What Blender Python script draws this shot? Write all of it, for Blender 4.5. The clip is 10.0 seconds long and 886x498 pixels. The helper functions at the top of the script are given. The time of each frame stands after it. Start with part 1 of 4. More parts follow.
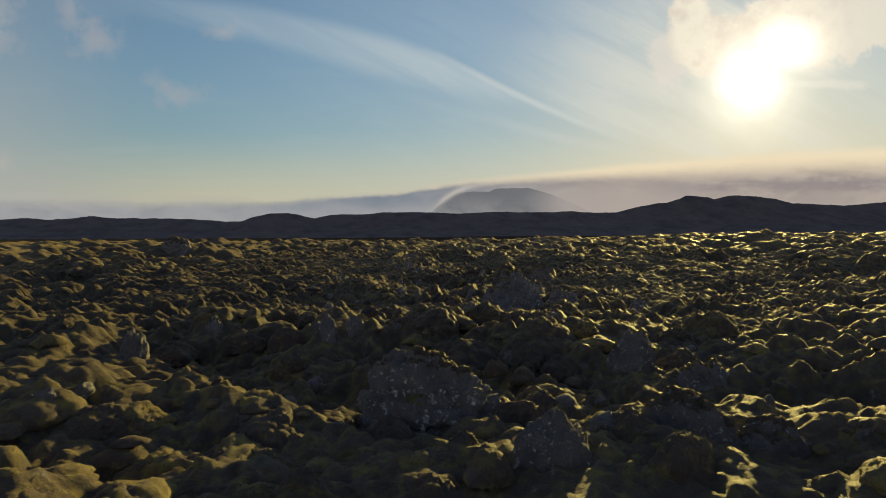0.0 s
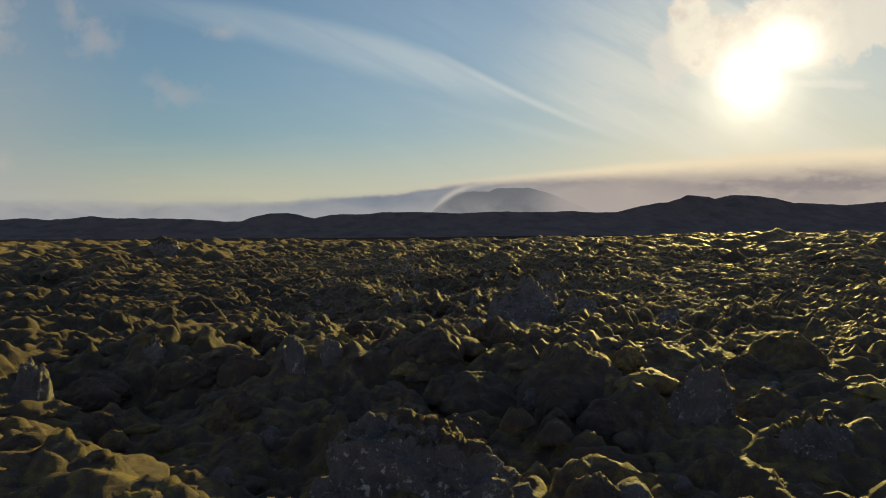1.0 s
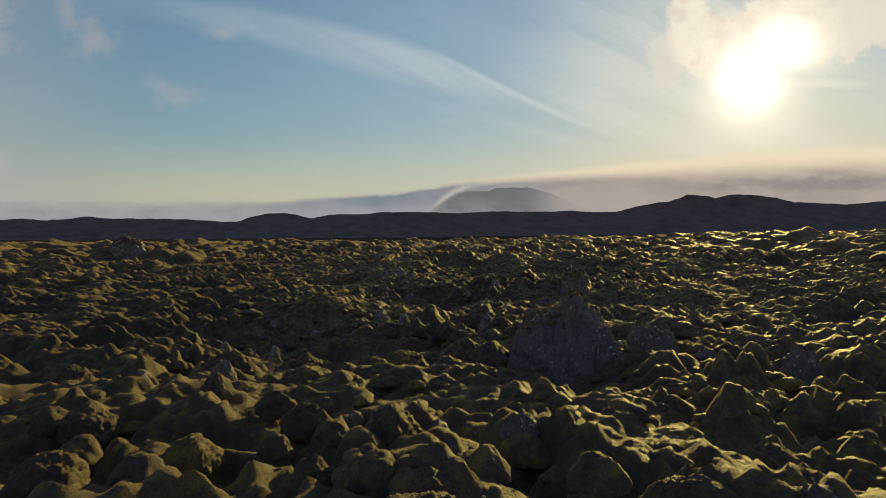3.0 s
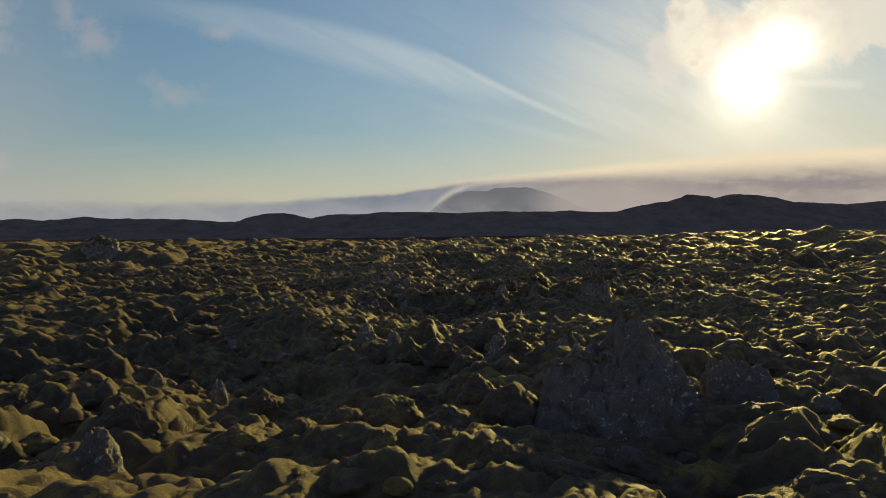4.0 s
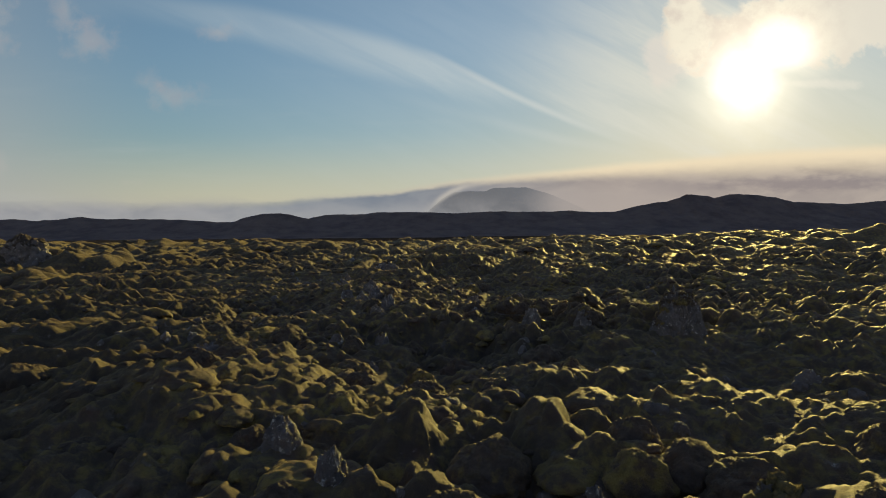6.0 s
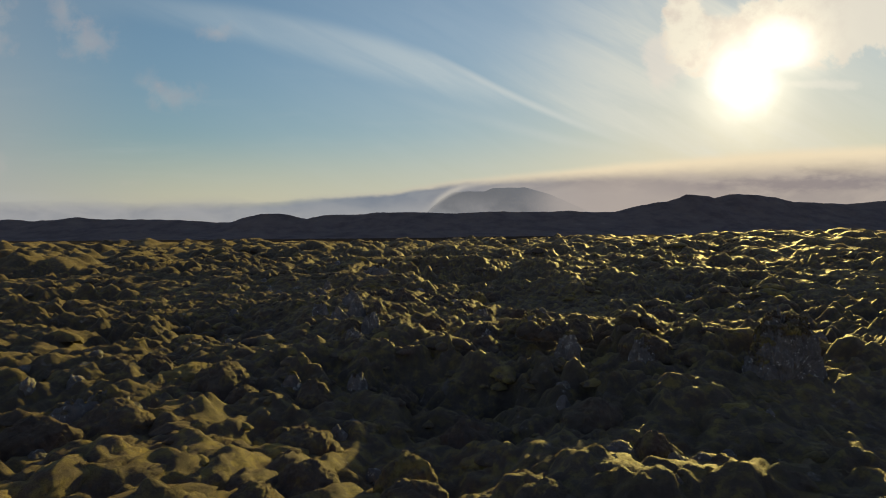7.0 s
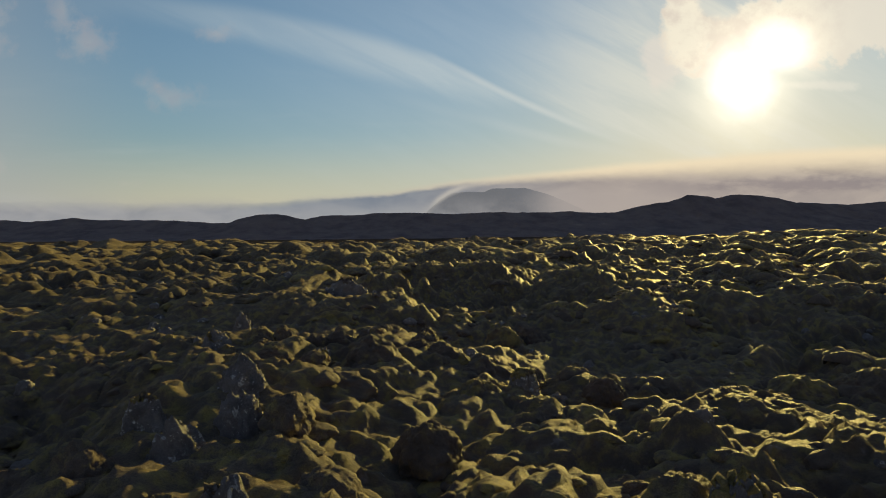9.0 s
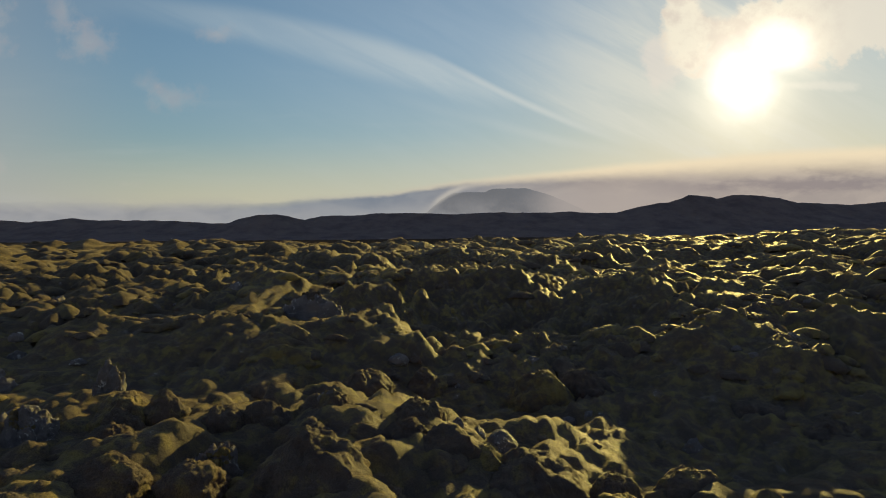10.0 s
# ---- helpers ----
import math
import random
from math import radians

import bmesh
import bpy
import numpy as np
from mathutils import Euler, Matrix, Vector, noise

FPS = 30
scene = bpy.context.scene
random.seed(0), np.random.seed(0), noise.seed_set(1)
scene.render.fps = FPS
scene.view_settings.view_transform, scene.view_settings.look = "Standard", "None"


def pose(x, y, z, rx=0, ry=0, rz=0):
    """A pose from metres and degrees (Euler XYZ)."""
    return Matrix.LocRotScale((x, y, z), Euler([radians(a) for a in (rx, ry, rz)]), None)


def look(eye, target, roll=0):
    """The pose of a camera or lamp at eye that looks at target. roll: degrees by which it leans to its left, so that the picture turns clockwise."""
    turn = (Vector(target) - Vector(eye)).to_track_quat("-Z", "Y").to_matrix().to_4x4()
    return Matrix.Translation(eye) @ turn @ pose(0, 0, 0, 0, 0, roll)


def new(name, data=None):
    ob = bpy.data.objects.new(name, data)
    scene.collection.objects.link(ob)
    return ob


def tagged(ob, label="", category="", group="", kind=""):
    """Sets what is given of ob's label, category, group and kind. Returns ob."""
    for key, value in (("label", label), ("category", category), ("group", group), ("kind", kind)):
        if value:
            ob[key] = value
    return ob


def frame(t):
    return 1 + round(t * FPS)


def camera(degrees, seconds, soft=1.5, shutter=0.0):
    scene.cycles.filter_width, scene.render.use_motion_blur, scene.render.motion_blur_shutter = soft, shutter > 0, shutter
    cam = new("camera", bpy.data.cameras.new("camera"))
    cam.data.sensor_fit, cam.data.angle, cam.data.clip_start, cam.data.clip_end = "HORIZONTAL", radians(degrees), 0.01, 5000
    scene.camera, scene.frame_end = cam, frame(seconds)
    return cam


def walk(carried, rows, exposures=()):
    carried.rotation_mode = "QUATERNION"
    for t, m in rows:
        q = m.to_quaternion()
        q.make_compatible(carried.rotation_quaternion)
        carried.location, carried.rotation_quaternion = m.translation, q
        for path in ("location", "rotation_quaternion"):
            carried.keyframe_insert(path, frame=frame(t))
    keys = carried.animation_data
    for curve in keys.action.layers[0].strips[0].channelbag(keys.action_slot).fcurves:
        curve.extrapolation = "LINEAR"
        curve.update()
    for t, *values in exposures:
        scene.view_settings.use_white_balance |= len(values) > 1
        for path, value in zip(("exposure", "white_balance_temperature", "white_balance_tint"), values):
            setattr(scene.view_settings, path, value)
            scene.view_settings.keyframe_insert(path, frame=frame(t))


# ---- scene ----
# ---- the camera and its flight ----
cam = camera(75.2, 10.0, soft=1.0)
METRES, EYE, TILT, LEAN, TURN = 95.0, 4.4, -1.4, 0.3, 0.0
ROWS = [
    (0.0, 0.0000, 0.0000, 0.0000, 0.00, 0.00, 0.00),
    (0.5, -0.0000, 0.0328, 0.0009, 0.01, -0.01, 0.02),
    (1.0, -0.0001, 0.0685, 0.0016, 0.01, -0.01, 0.04),
    (1.5, -0.0001, 0.1063, 0.0021, -0.00, -0.01, 0.06),
    (2.0, -0.0001, 0.1460, 0.0026, -0.03, -0.01, 0.08),
    (2.5, -0.0001, 0.1873, 0.0031, -0.06, -0.01, 0.10),
    (3.0, -0.0002, 0.2304, 0.0035, -0.09, -0.01, 0.12),
    (4.5, -0.0003, 0.3713, 0.0050, -0.23, 0.00, 0.16),
    (5.0, -0.0004, 0.4222, 0.0056, -0.28, 0.01, 0.17),
    (5.5, -0.0005, 0.4751, 0.0063, -0.33, 0.02, 0.18),
    (7.0, -0.0009, 0.6430, 0.0086, -0.46, 0.06, 0.21),
    (7.5, -0.0012, 0.7009, 0.0095, -0.49, 0.08, 0.21),
    (8.0, -0.0015, 0.7594, 0.0103, -0.52, 0.10, 0.21),
    (8.5, -0.0018, 0.8182, 0.0112, -0.54, 0.12, 0.22),
    (9.0, -0.0022, 0.8775, 0.0120, -0.54, 0.14, 0.22),
    (9.5, -0.0026, 0.9378, 0.0128, -0.54, 0.16, 0.22),
    (10.0, -0.0031, 1.0000, 0.0134, -0.52, 0.18, 0.22),
]
walk(cam, [(t, pose(0, 0, EYE, TILT, LEAN, TURN) @ pose(METRES * x, METRES * y, METRES * z, 90 + pitch, roll, yaw))
           for t, x, y, z, yaw, pitch, roll in ROWS], exposures=[(0.0, 2.15), (10.0, 2.15)])

# ---- daylight: low sun ahead and to the right, clear sky with thin cloud ----
SUN_AZ, SUN_EL = 28.0, 10.2                    # degrees right of the flight line, and up
SUN_WAY = Vector((math.sin(radians(SUN_AZ)) * math.cos(radians(SUN_EL)),
                  math.cos(radians(SUN_AZ)) * math.cos(radians(SUN_EL)), math.sin(radians(SUN_EL))))
GLOW_WAY = Vector((0.535, 1.0, 0.262)).normalized()   # the bright cloud over the sun


class Graph:
    """A small helper to write node trees as formulas."""

    def __init__(self, tree):
        self.tree = tree

    def node(self, kind, values=(), **settings):
        n = self.tree.nodes.new(kind)
        for key, value in settings.items():
            setattr(n, key, value)
        for key, value in dict(values).items():
            self.put(n.inputs[key], value)
        return n

    def put(self, socket, value):
        if isinstance(value, bpy.types.NodeSocket):
            self.tree.links.new(value, socket)
        else:
            socket.default_value = value

    def math(self, op, a, b=0.0, c=0.0, clamp=False):
        n = self.node("ShaderNodeMath", operation=op, use_clamp=clamp)
        for i, v in enumerate((a, b, c)):
            self.put(n.inputs[i], v)
        return n.outputs[0]

    def vec(self, op, a, b=(0, 0, 0)):
        n = self.node("ShaderNodeVectorMath", operation=op)
        self.put(n.inputs[0], a)
        self.put(n.inputs[1], b)
        return n.outputs["Value"] if op in ("DOT_PRODUCT", "LENGTH", "DISTANCE") else n.outputs["Vector"]

    def mix(self, f, a, b, blend="MIX"):
        n = self.node("ShaderNodeMix", data_type="RGBA", blend_type=blend)
        self.put(n.inputs[0], f)
        self.put(n.inputs[6], a)
        self.put(n.inputs[7], b)
        return n.outputs[2]

    def step(self, v, low, high, to_low=0.0, to_high=1.0):
        n = self.node("ShaderNodeMapRange", interpolation_type="SMOOTHSTEP")
        for i, x in enumerate((v, low, high, to_low, to_high)):
            self.put(n.inputs[i], x)
        return n.outputs[0]

    def noise(self, v, scale, detail=4.0, rough=0.55, warp=0.0):
        return self.node("ShaderNodeTexNoise", {"Vector": v, "Scale": scale, "Detail": detail, "Roughness": rough, "Distortion": warp}).outputs["Fac"]

    def table(self, v, low, high, stops):
        """A value that runs straight from stop to stop; stops and results lie between low and high."""
        n = self.node("ShaderNodeValToRGB", {"Fac": self.math("DIVIDE", v, 1568.0)})
        while len(n.color_ramp.elements) < len(stops):
            n.color_ramp.elements.new(0.5)
        for e, (at, value) in zip(n.color_ramp.elements, stops):
            e.position, e.color = at / 1568.0, (*((value - low) / (high - low),) * 3, 1)
        level = self.node("ShaderNodeSeparateColor", {0: n.outputs["Color"]}).outputs[0]
        return self.math("ADD", self.math("MULTIPLY", level, high - low), low)

    def oval(self, a, b, ca, cb, ra, rb):
        """Distance from a middle, 1 on the oval's rim."""
        da, db = self.math("DIVIDE", self.math("SUBTRACT", a, ca), ra), self.math("DIVIDE", self.math("SUBTRACT", b, cb), rb)
        return self.math("SQRT", self.math("ADD", self.math("MULTIPLY", da, da), self.math("MULTIPLY", db, db)))

    def times(self, *values):
        out = values[0]
        for v in values[1:]:
            out = self.math("MULTIPLY", out, v)
        return out

    def across_down(self, u, v):
        """Bearings of the far view on a sheet 1568 wide, counted from its upper left corner."""
        across = self.math("ADD", self.math("MULTIPLY", u, 1016.0), 784.0)
        down = self.math("SUBTRACT", self.math("SUBTRACT", 416.0, self.math("MULTIPLY", u, 5.3)), self.math("MULTIPLY", v, 1016.0))
        return across, down

    def ramp(self, v, stops):
        n = self.node("ShaderNodeValToRGB", {"Fac": v})
        n.color_ramp.interpolation = "EASE"
        while len(n.color_ramp.elements) < len(stops):
            n.color_ramp.elements.new(0.5)
        for e, (at, colour) in zip(n.color_ramp.elements, stops):
            e.position, e.color = at, (*colour, 1)
        return n.outputs["Color"]


def build_sky():
    world = bpy.data.worlds.new("sky")
    scene.world = world
    world.use_nodes = True
    world.node_tree.nodes.clear()
    g = Graph(world.node_tree)
    way = g.node("ShaderNodeTexCoord").outputs["Generated"]
    sep = g.node("ShaderNodeSeparateXYZ", {0: way})
    x, y, z = sep.outputs
    sky = g.node("ShaderNodeTexSky", sky_type="NISHITA", sun_disc=False, sun_elevation=radians(SUN_EL),
                 sun_rotation=radians(SUN_AZ), air_density=1.0, dust_density=0.3, ozone_density=1.6).outputs[0]
    # thin high haze evens the sky out round the sun
    light = g.node("ShaderNodeRGBToBW", {0: sky}).outputs[0]
    soft = g.math("DIVIDE", 1.0, g.math("ADD", light, 6.5))
    blue = g.vec("MULTIPLY", sky, g.node("ShaderNodeCombineXYZ", {0: g.math("MULTIPLY", soft, 11.4), 1: g.math("MULTIPLY", soft, 12.5), 2: g.math("MULTIPLY", soft, 13.0)}).outputs[0])
    # slightly warmer sky ahead
    blue = g.mix(g.step(y, 0.1, 0.6), blue, g.vec("MULTIPLY", blue, (1.08, 1.02, 0.95)))
    # unseen sky behind: made brighter and warmer, to fill the shaded sides
    blue = g.mix(g.step(y, 0.25, -0.35), blue, g.vec("MULTIPLY", blue, (1.48, 1.12, 1.08)))
    # plane of the distance: across and up, per unit ahead
    ahead = g.math("MAXIMUM", y, 0.02)
    u, v = g.math("DIVIDE", x, ahead), g.math("DIVIDE", z, ahead)
    front = g.step(y, 0.02, 0.3)
    p = g.node("ShaderNodeCombineXYZ", {0: u, 1: v, 2: 0.0}).outputs[0]
    a, d = g.across_down(u, v)
    near = g.math("MAXIMUM", g.vec("DOT_PRODUCT", way, GLOW_WAY), 0.0)
    warm = g.math("POWER", near, 14.0)
    fine = g.noise(p, 26.0, 6.0, 0.62)
    lump = g.noise(p, 11.0, 5.0, 0.58, 0.4)
    turned = g.node("ShaderNodeMapping", {"Vector": p, "Rotation": (0, 0, radians(27))}).outputs[0]
    stretch = g.vec("MULTIPLY", turned, (2.0, 13.0, 1.0))
    wisps = g.noise(stretch, 1.6, 6.0, 0.6, 0.5)
    flat = g.noise(g.vec("MULTIPLY", p, (2.0, 16.0, 1.0)), 1.5, 5.0, 0.6)

    def lay(amount, over):
        return g.mix(g.math("MULTIPLY", amount, front), colour, over)

    # deeper blue between the clouds
    blue = g.mix(g.times(front, g.step(v, 0.12, 0.36)), blue, g.vec("MULTIPLY", blue, (0.95, 1.02, 1.07)))
    # cream light low in the sky, greyer away from the sun
    colour = g.mix(g.times(g.step(v, 0.19, 0.02), front, 0.85), blue,
                   g.mix(g.step(a, 0.0, 520.0), (6.6, 6.2, 5.4, 1), g.mix(warm, (7.9, 7.2, 5.4, 1), (10.6, 9.3, 6.9, 1))))
    # grey haze on the side away from the sun
    colour = lay(g.times(g.step(a, 330.0, -120.0), g.step(v, 0.38, 0.12, 0.35, 0.75), 0.8), (5.6, 5.7, 5.7, 1))
    # a faint veil over all of it
    colour = lay(g.times(g.step(a, 250.0, 900.0), g.step(wisps, 0.25, 0.75, 0.5, 1.0), 0.13), (9.4, 9.9, 10.0, 1))
    # the lower edge of the high haze round the sun, which frays out as a long bright thread
    wave = g.times(g.math("SUBTRACT", wisps, 0.5), 14.0)
    edge = g.math("ADD", wave, g.table(a, -40, 300, [(250, -15), (450, 14), (600, 45), (700, 70), (780, 100), (830, 127), (880, 152), (940, 181), (1000, 205), (1060, 228), (1130, 254), (1250, 290)]))
    foot = g.math("ADD", g.times(wave, 1.5), g.table(a, -40, 300, [(250, 34), (450, 72), (600, 113), (700, 139), (780, 160), (870, 182), (940, 189), (1000, 208), (1130, 255)]))
    into = g.math("SUBTRACT", d, edge)                        # how far below the haze's edge
    sheet = g.times(g.step(into, 8.0, -20.0), g.step(g.math("ADD", a, g.times(d, 0.7)), 900.0, 1250.0), g.step(wisps, 0.25, 0.75, 0.25, 1.0), g.step(a, 1560.0, 1380.0, 0.35, 1.0))
    colour = lay(g.times(sheet, 0.72), g.mix(warm, (8.6, 9.0, 8.5, 1), (10.4, 10.0, 8.4, 1)))
    strength = g.table(a, 0, 1, [(120, 0), (420, 0.38), (680, 0.68), (860, 1), (950, 0.9), (1030, 0)])
    wedge = g.times(g.step(into, -10.0, 20.0), g.step(g.math("SUBTRACT", foot, d), -16.0, 26.0), strength, g.step(wisps, 0.2, 0.7, 0.6, 1.0))
    colour = lay(g.times(wedge, 0.56), (8.9, 9.4, 8.9, 1))
    thread = g.times(g.step(g.math("ABSOLUTE", g.math("SUBTRACT", into, 3.0)), 11.0, 0.0), g.table(a, 0, 1, [(740, 0), (850, 0.8), (960, 1), (1050, 0.7), (1150, 0)]))
    colour = lay(g.times(thread, 0.36), (10.6, 10.4, 9.4, 1))
    # a second, fainter thread below it, and level streaks
    second = g.math("SUBTRACT", d, g.table(a, 0, 400, [(640, 160), (720, 176), (870, 214), (1000, 248), (1110, 268), (1200, 280)]))
    colour = lay(g.times(g.step(g.math("ABSOLUTE", second), 14.0, 0.0), g.table(a, 0, 1, [(640, 0.0), (860, 0.3), (1000, 1), (1180, 0)]), 0.18), (9.6, 9.6, 8.9, 1))
    colour = lay(g.times(g.step(flat, 0.5, 0.78), g.step(d, 60.0, 240.0), 0.09), (8.0, 8.3, 7.9, 1))
    # small ragged puffs
    for ca, cb, ra, rb, thick in ((12, 40, 34, 62, 0.42), (134, 22, 26, 44, 0.36), (178, 76, 48, 34, 0.42), (402, 62, 33, 17, 0.40), (318, 170, 52, 26, 0.34),
                                  (275, 148, 26, 22, 0.22), (4, 288, 32, 26, 0.34), (245, 322, 22, 10, 0.25)):
        r = g.math("ADD", g.oval(a, d, ca, cb, ra, rb), g.times(g.math("SUBTRACT", fine, 0.5), 3.4))
        colour = lay(g.times(g.step(r, 1.3, -0.3), thick), g.mix(g.step(fine, 0.35, 0.65), (6.2, 5.6, 5.5, 1), (8.2, 7.4, 6.4, 1)))
    # the sunlit cloud in front of the sun: a tower, a paler lobe beside it and the broad mass
    ragged = g.math("ADD", g.times(g.math("SUBTRACT", lump, 0.5), 1.7), g.times(g.math("SUBTRACT", fine, 0.5), 0.9))
    lobes = [g.oval(a, d, *o) for o in ((1226, 50, 46, 88), (1352, 66, 98, 72), (1455, 40, 130, 70), (1580, 36, 150, 78))]
    mass = lobes[0]
    for o in lobes[1:]:
        mass = g.math("MINIMUM", mass, o)
    hole = g.step(g.math("ADD", g.oval(a, d, 1282, 8, 46, 26), ragged), 1.1, 0.5)
    heap = g.times(g.step(g.math("ADD", mass, ragged), 1.08, 0.78), g.math("SUBTRACT", 1.0, hole))
    pale = g.step(g.math("ADD", g.oval(a, d, 1190, 112, 48, 50), ragged), 1.15, 0.6)
    colour = lay(g.times(pale, 0.55), (10.8, 9.6, 8.3, 1))
    tone = g.mix(g.step(g.math("ADD", lump, g.times(g.math("SUBTRACT", fine, 0.5), 0.8)), 0.30, 0.62), (10.2, 8.8, 7.3, 1), (12.6, 11.4, 9.0, 1))
    colour = lay(g.times(heap, 0.86), g.mix(g.step(a, 1380.0, 1560.0), tone, (10.9, 10.0, 8.3, 1)))
    wisp = g.step(g.math("ADD", g.oval(a, d, 1455, 152, 75, 12), ragged), 1.1, 0.4)
    colour = lay(g.times(wisp, 0.4), (11.6, 10.8, 9.2, 1))
    # the sun's own light scattered in that cloud
    disc = g.node("ShaderNodeMath", {0: g.oval(a, d, 1328, 146, 70, 76), 1: g.oval(a, d, 1392, 82, 66, 52), 2: 0.5}, operation="SMOOTH_MIN").outputs[0]
    disc = g.math("ADD", disc, g.times(g.math("SUBTRACT", lump, 0.5), 0.7))
    glow = g.math("POWER", near, 420.0)
    halo = g.math("POWER", near, 30.0)
    for inner, outer, light in ((0.35, 1.15, (4.5, 4.5, 4.5, 1)), (0.5, 1.9, (2.4, 2.0, 1.3, 1))):
        colour = g.mix(1.0, colour, g.mix(g.times(g.step(disc, outer, inner), front), (0, 0, 0, 1), light), "ADD")
    colour = g.mix(1.0, colour, g.mix(glow, (0, 0, 0, 1), (3.6, 3.2, 2.2, 1)), "ADD")
    colour = g.mix(1.0, colour, g.mix(halo, (0, 0, 0, 1), (0.7, 0.65, 0.45, 1)), "ADD")
    back = g.node("ShaderNodeBackground", {"Color": colour, "Strength": SKY_STRENGTH})
    out = g.node("ShaderNodeOutputWorld")
    g.tree.links.new(back.outputs[0], out.inputs[0])


SKY_STRENGTH = 0.0162
build_sky()
sun = new("sun", bpy.data.lights.new("sun", "SUN"))
sun.data.energy, sun.data.angle, sun.data.color = 2.9, radians(0.9), (1.0, 0.77, 0.22)
sun.matrix_world = look(SUN_WAY * 100, (0, 0, 0))

# ---- materials ----


def material(name):
    m = bpy.data.materials.new(name)
    m.use_nodes = True
    m.node_tree.nodes.clear()
    return m, Graph(m.node_tree)


def finish(g, shader):
    out = g.node("ShaderNodeOutputMaterial")
    g.tree.links.new(shader, out.inputs["Surface"])


def moss_colours(g, p):
    """Woolly fringe moss: yellow-green, each cushion a little different, with browner and greyer patches."""
    each = g.node("ShaderNodeNewGeometry").outputs["Random Per Island"]
    patch = g.noise(p, 0.35, 4.0, 0.6)
    blot = g.noise(p, 2.3, 5.0, 0.6)
    grain = g.noise(p, 38.0, 5.0, 0.7)
    c = g.ramp(g.math("ADD", g.math("MULTIPLY", blot, 0.75), g.math("MULTIPLY", each, 0.25)),
               [(0.25, (0.054, 0.046, 0.050)), (0.46, (0.106, 0.085, 0.078)), (0.66, (0.250, 0.200, 0.076))])
    rust = g.math("MULTIPLY", g.step(g.noise(p, 0.9, 5.0, 0.65), 0.54, 0.70), 0.7)
    c = g.mix(rust, c, (0.104, 0.062, 0.054, 1))
    c = g.mix(g.step(g.noise(p, 0.11, 5.0, 0.68), 0.50, 0.62, 0.0, 0.5), c, (0.070, 0.056, 0.050, 1))
    c = g.mix(g.step(patch, 0.48, 0.68, 0.0, 0.5), c, (0.072, 0.062, 0.056, 1))
    c = g.mix(g.step(grain, 0.32, 0.62, 0.7, 0.0), c, (0.028, 0.025, 0.023, 1))
    # less moss, more dark bare lava on the broken side; also paints its shade
    side = g.step(g.node("ShaderNodeSeparateXYZ", {0: p}).outputs[0], -7.0, -26.0)
    along = g.node("ShaderNodeSeparateXYZ", {0: p}).outputs[1]
    lava_and_shade = g.times(side, g.math("MAXIMUM", g.step(along, 106.0, 88.0), g.step(along, 116.0, 128.0)), g.step(g.noise(p, 0.45, 5.0, 0.65), 0.62, 0.42, 0.35, 1.0))
    c = g.mix(g.math("MULTIPLY", lava_and_shade, 0.75), c, g.mix(blot, (0.030, 0.028, 0.028, 1), (0.064, 0.056, 0.052, 1)))
    # far plain darkened in colour for the shade its coarse relief can't cast
    far = g.step(g.node("ShaderNodeSeparateXYZ", {0: p}).outputs[1], 230.0, 360.0)
    c = g.mix(far, c, (0.034, 0.029, 0.028, 1))
    return c, grain, g.math("SUBTRACT", 1.0, far)


def rock_colours(g, p):
    """Dark vesicular basalt with crusts of pale lichen."""
    blot = g.noise(p, 1.6, 6.0, 0.65)
    grain = g.noise(p, 24.0, 6.0, 0.7)
    c = g.ramp(blot, [(0.3, (0.105, 0.093, 0.096)), (0.55, (0.190, 0.170, 0.172)), (0.8, (0.29, 0.260, 0.258))])
    c = g.mix(g.step(grain, 0.35, 0.7, 0.5, 0.0), c, (0.050, 0.046, 0.045, 1))
    field = g.noise(p, 1.1, 3.0, 0.6)
    lichen = g.math("MULTIPLY", g.step(g.noise(p, 5.5, 5.0, 0.68, 0.3), 0.57, 0.64), g.step(field, 0.42, 0.58))
    dots = g.math("MULTIPLY", g.step(g.noise(p, 17.0, 3.0, 0.6, 0.5), 0.62, 0.68), g.step(g.noise(p, 2.4, 3.0), 0.45, 0.60))
    lichen = g.math("MAXIMUM", lichen, dots)
    pale = g.mix(g.noise(p, 14.0, 3.0), (0.34, 0.34, 0.34, 1), (0.70, 0.68, 0.64, 1))
    c = g.mix(g.math("MULTIPLY", lichen, 0.9), c, pale)
    return c, grain, blot


def principled(g, colour, rough, normal=None, sheen=0.0, tint=(1, 1, 1, 1), gloss=0.3):
    b = g.node("ShaderNodeBsdfPrincipled", {"Base Color": colour, "Roughness": rough, "Specular IOR Level": gloss, "Specular Tint": tint,
                                            "Diffuse Roughness": 0.8, "Sheen Weight": sheen, "Sheen Roughness": 0.45, "Sheen Tint": tint})
    if normal is not None:
        g.put(b.inputs["Normal"], normal)
    return b.outputs[0]


def bump(g, height, distance, strength=1.0, before=None):
    values = {"Height": height, "Distance": distance, "Strength": strength}
    if before is not None:
        values["Normal"] = before
    return g.node("ShaderNodeBump", values).outputs[0]


def world_place(g):
    return g.node("ShaderNodeNewGeometry").outputs["Position"]


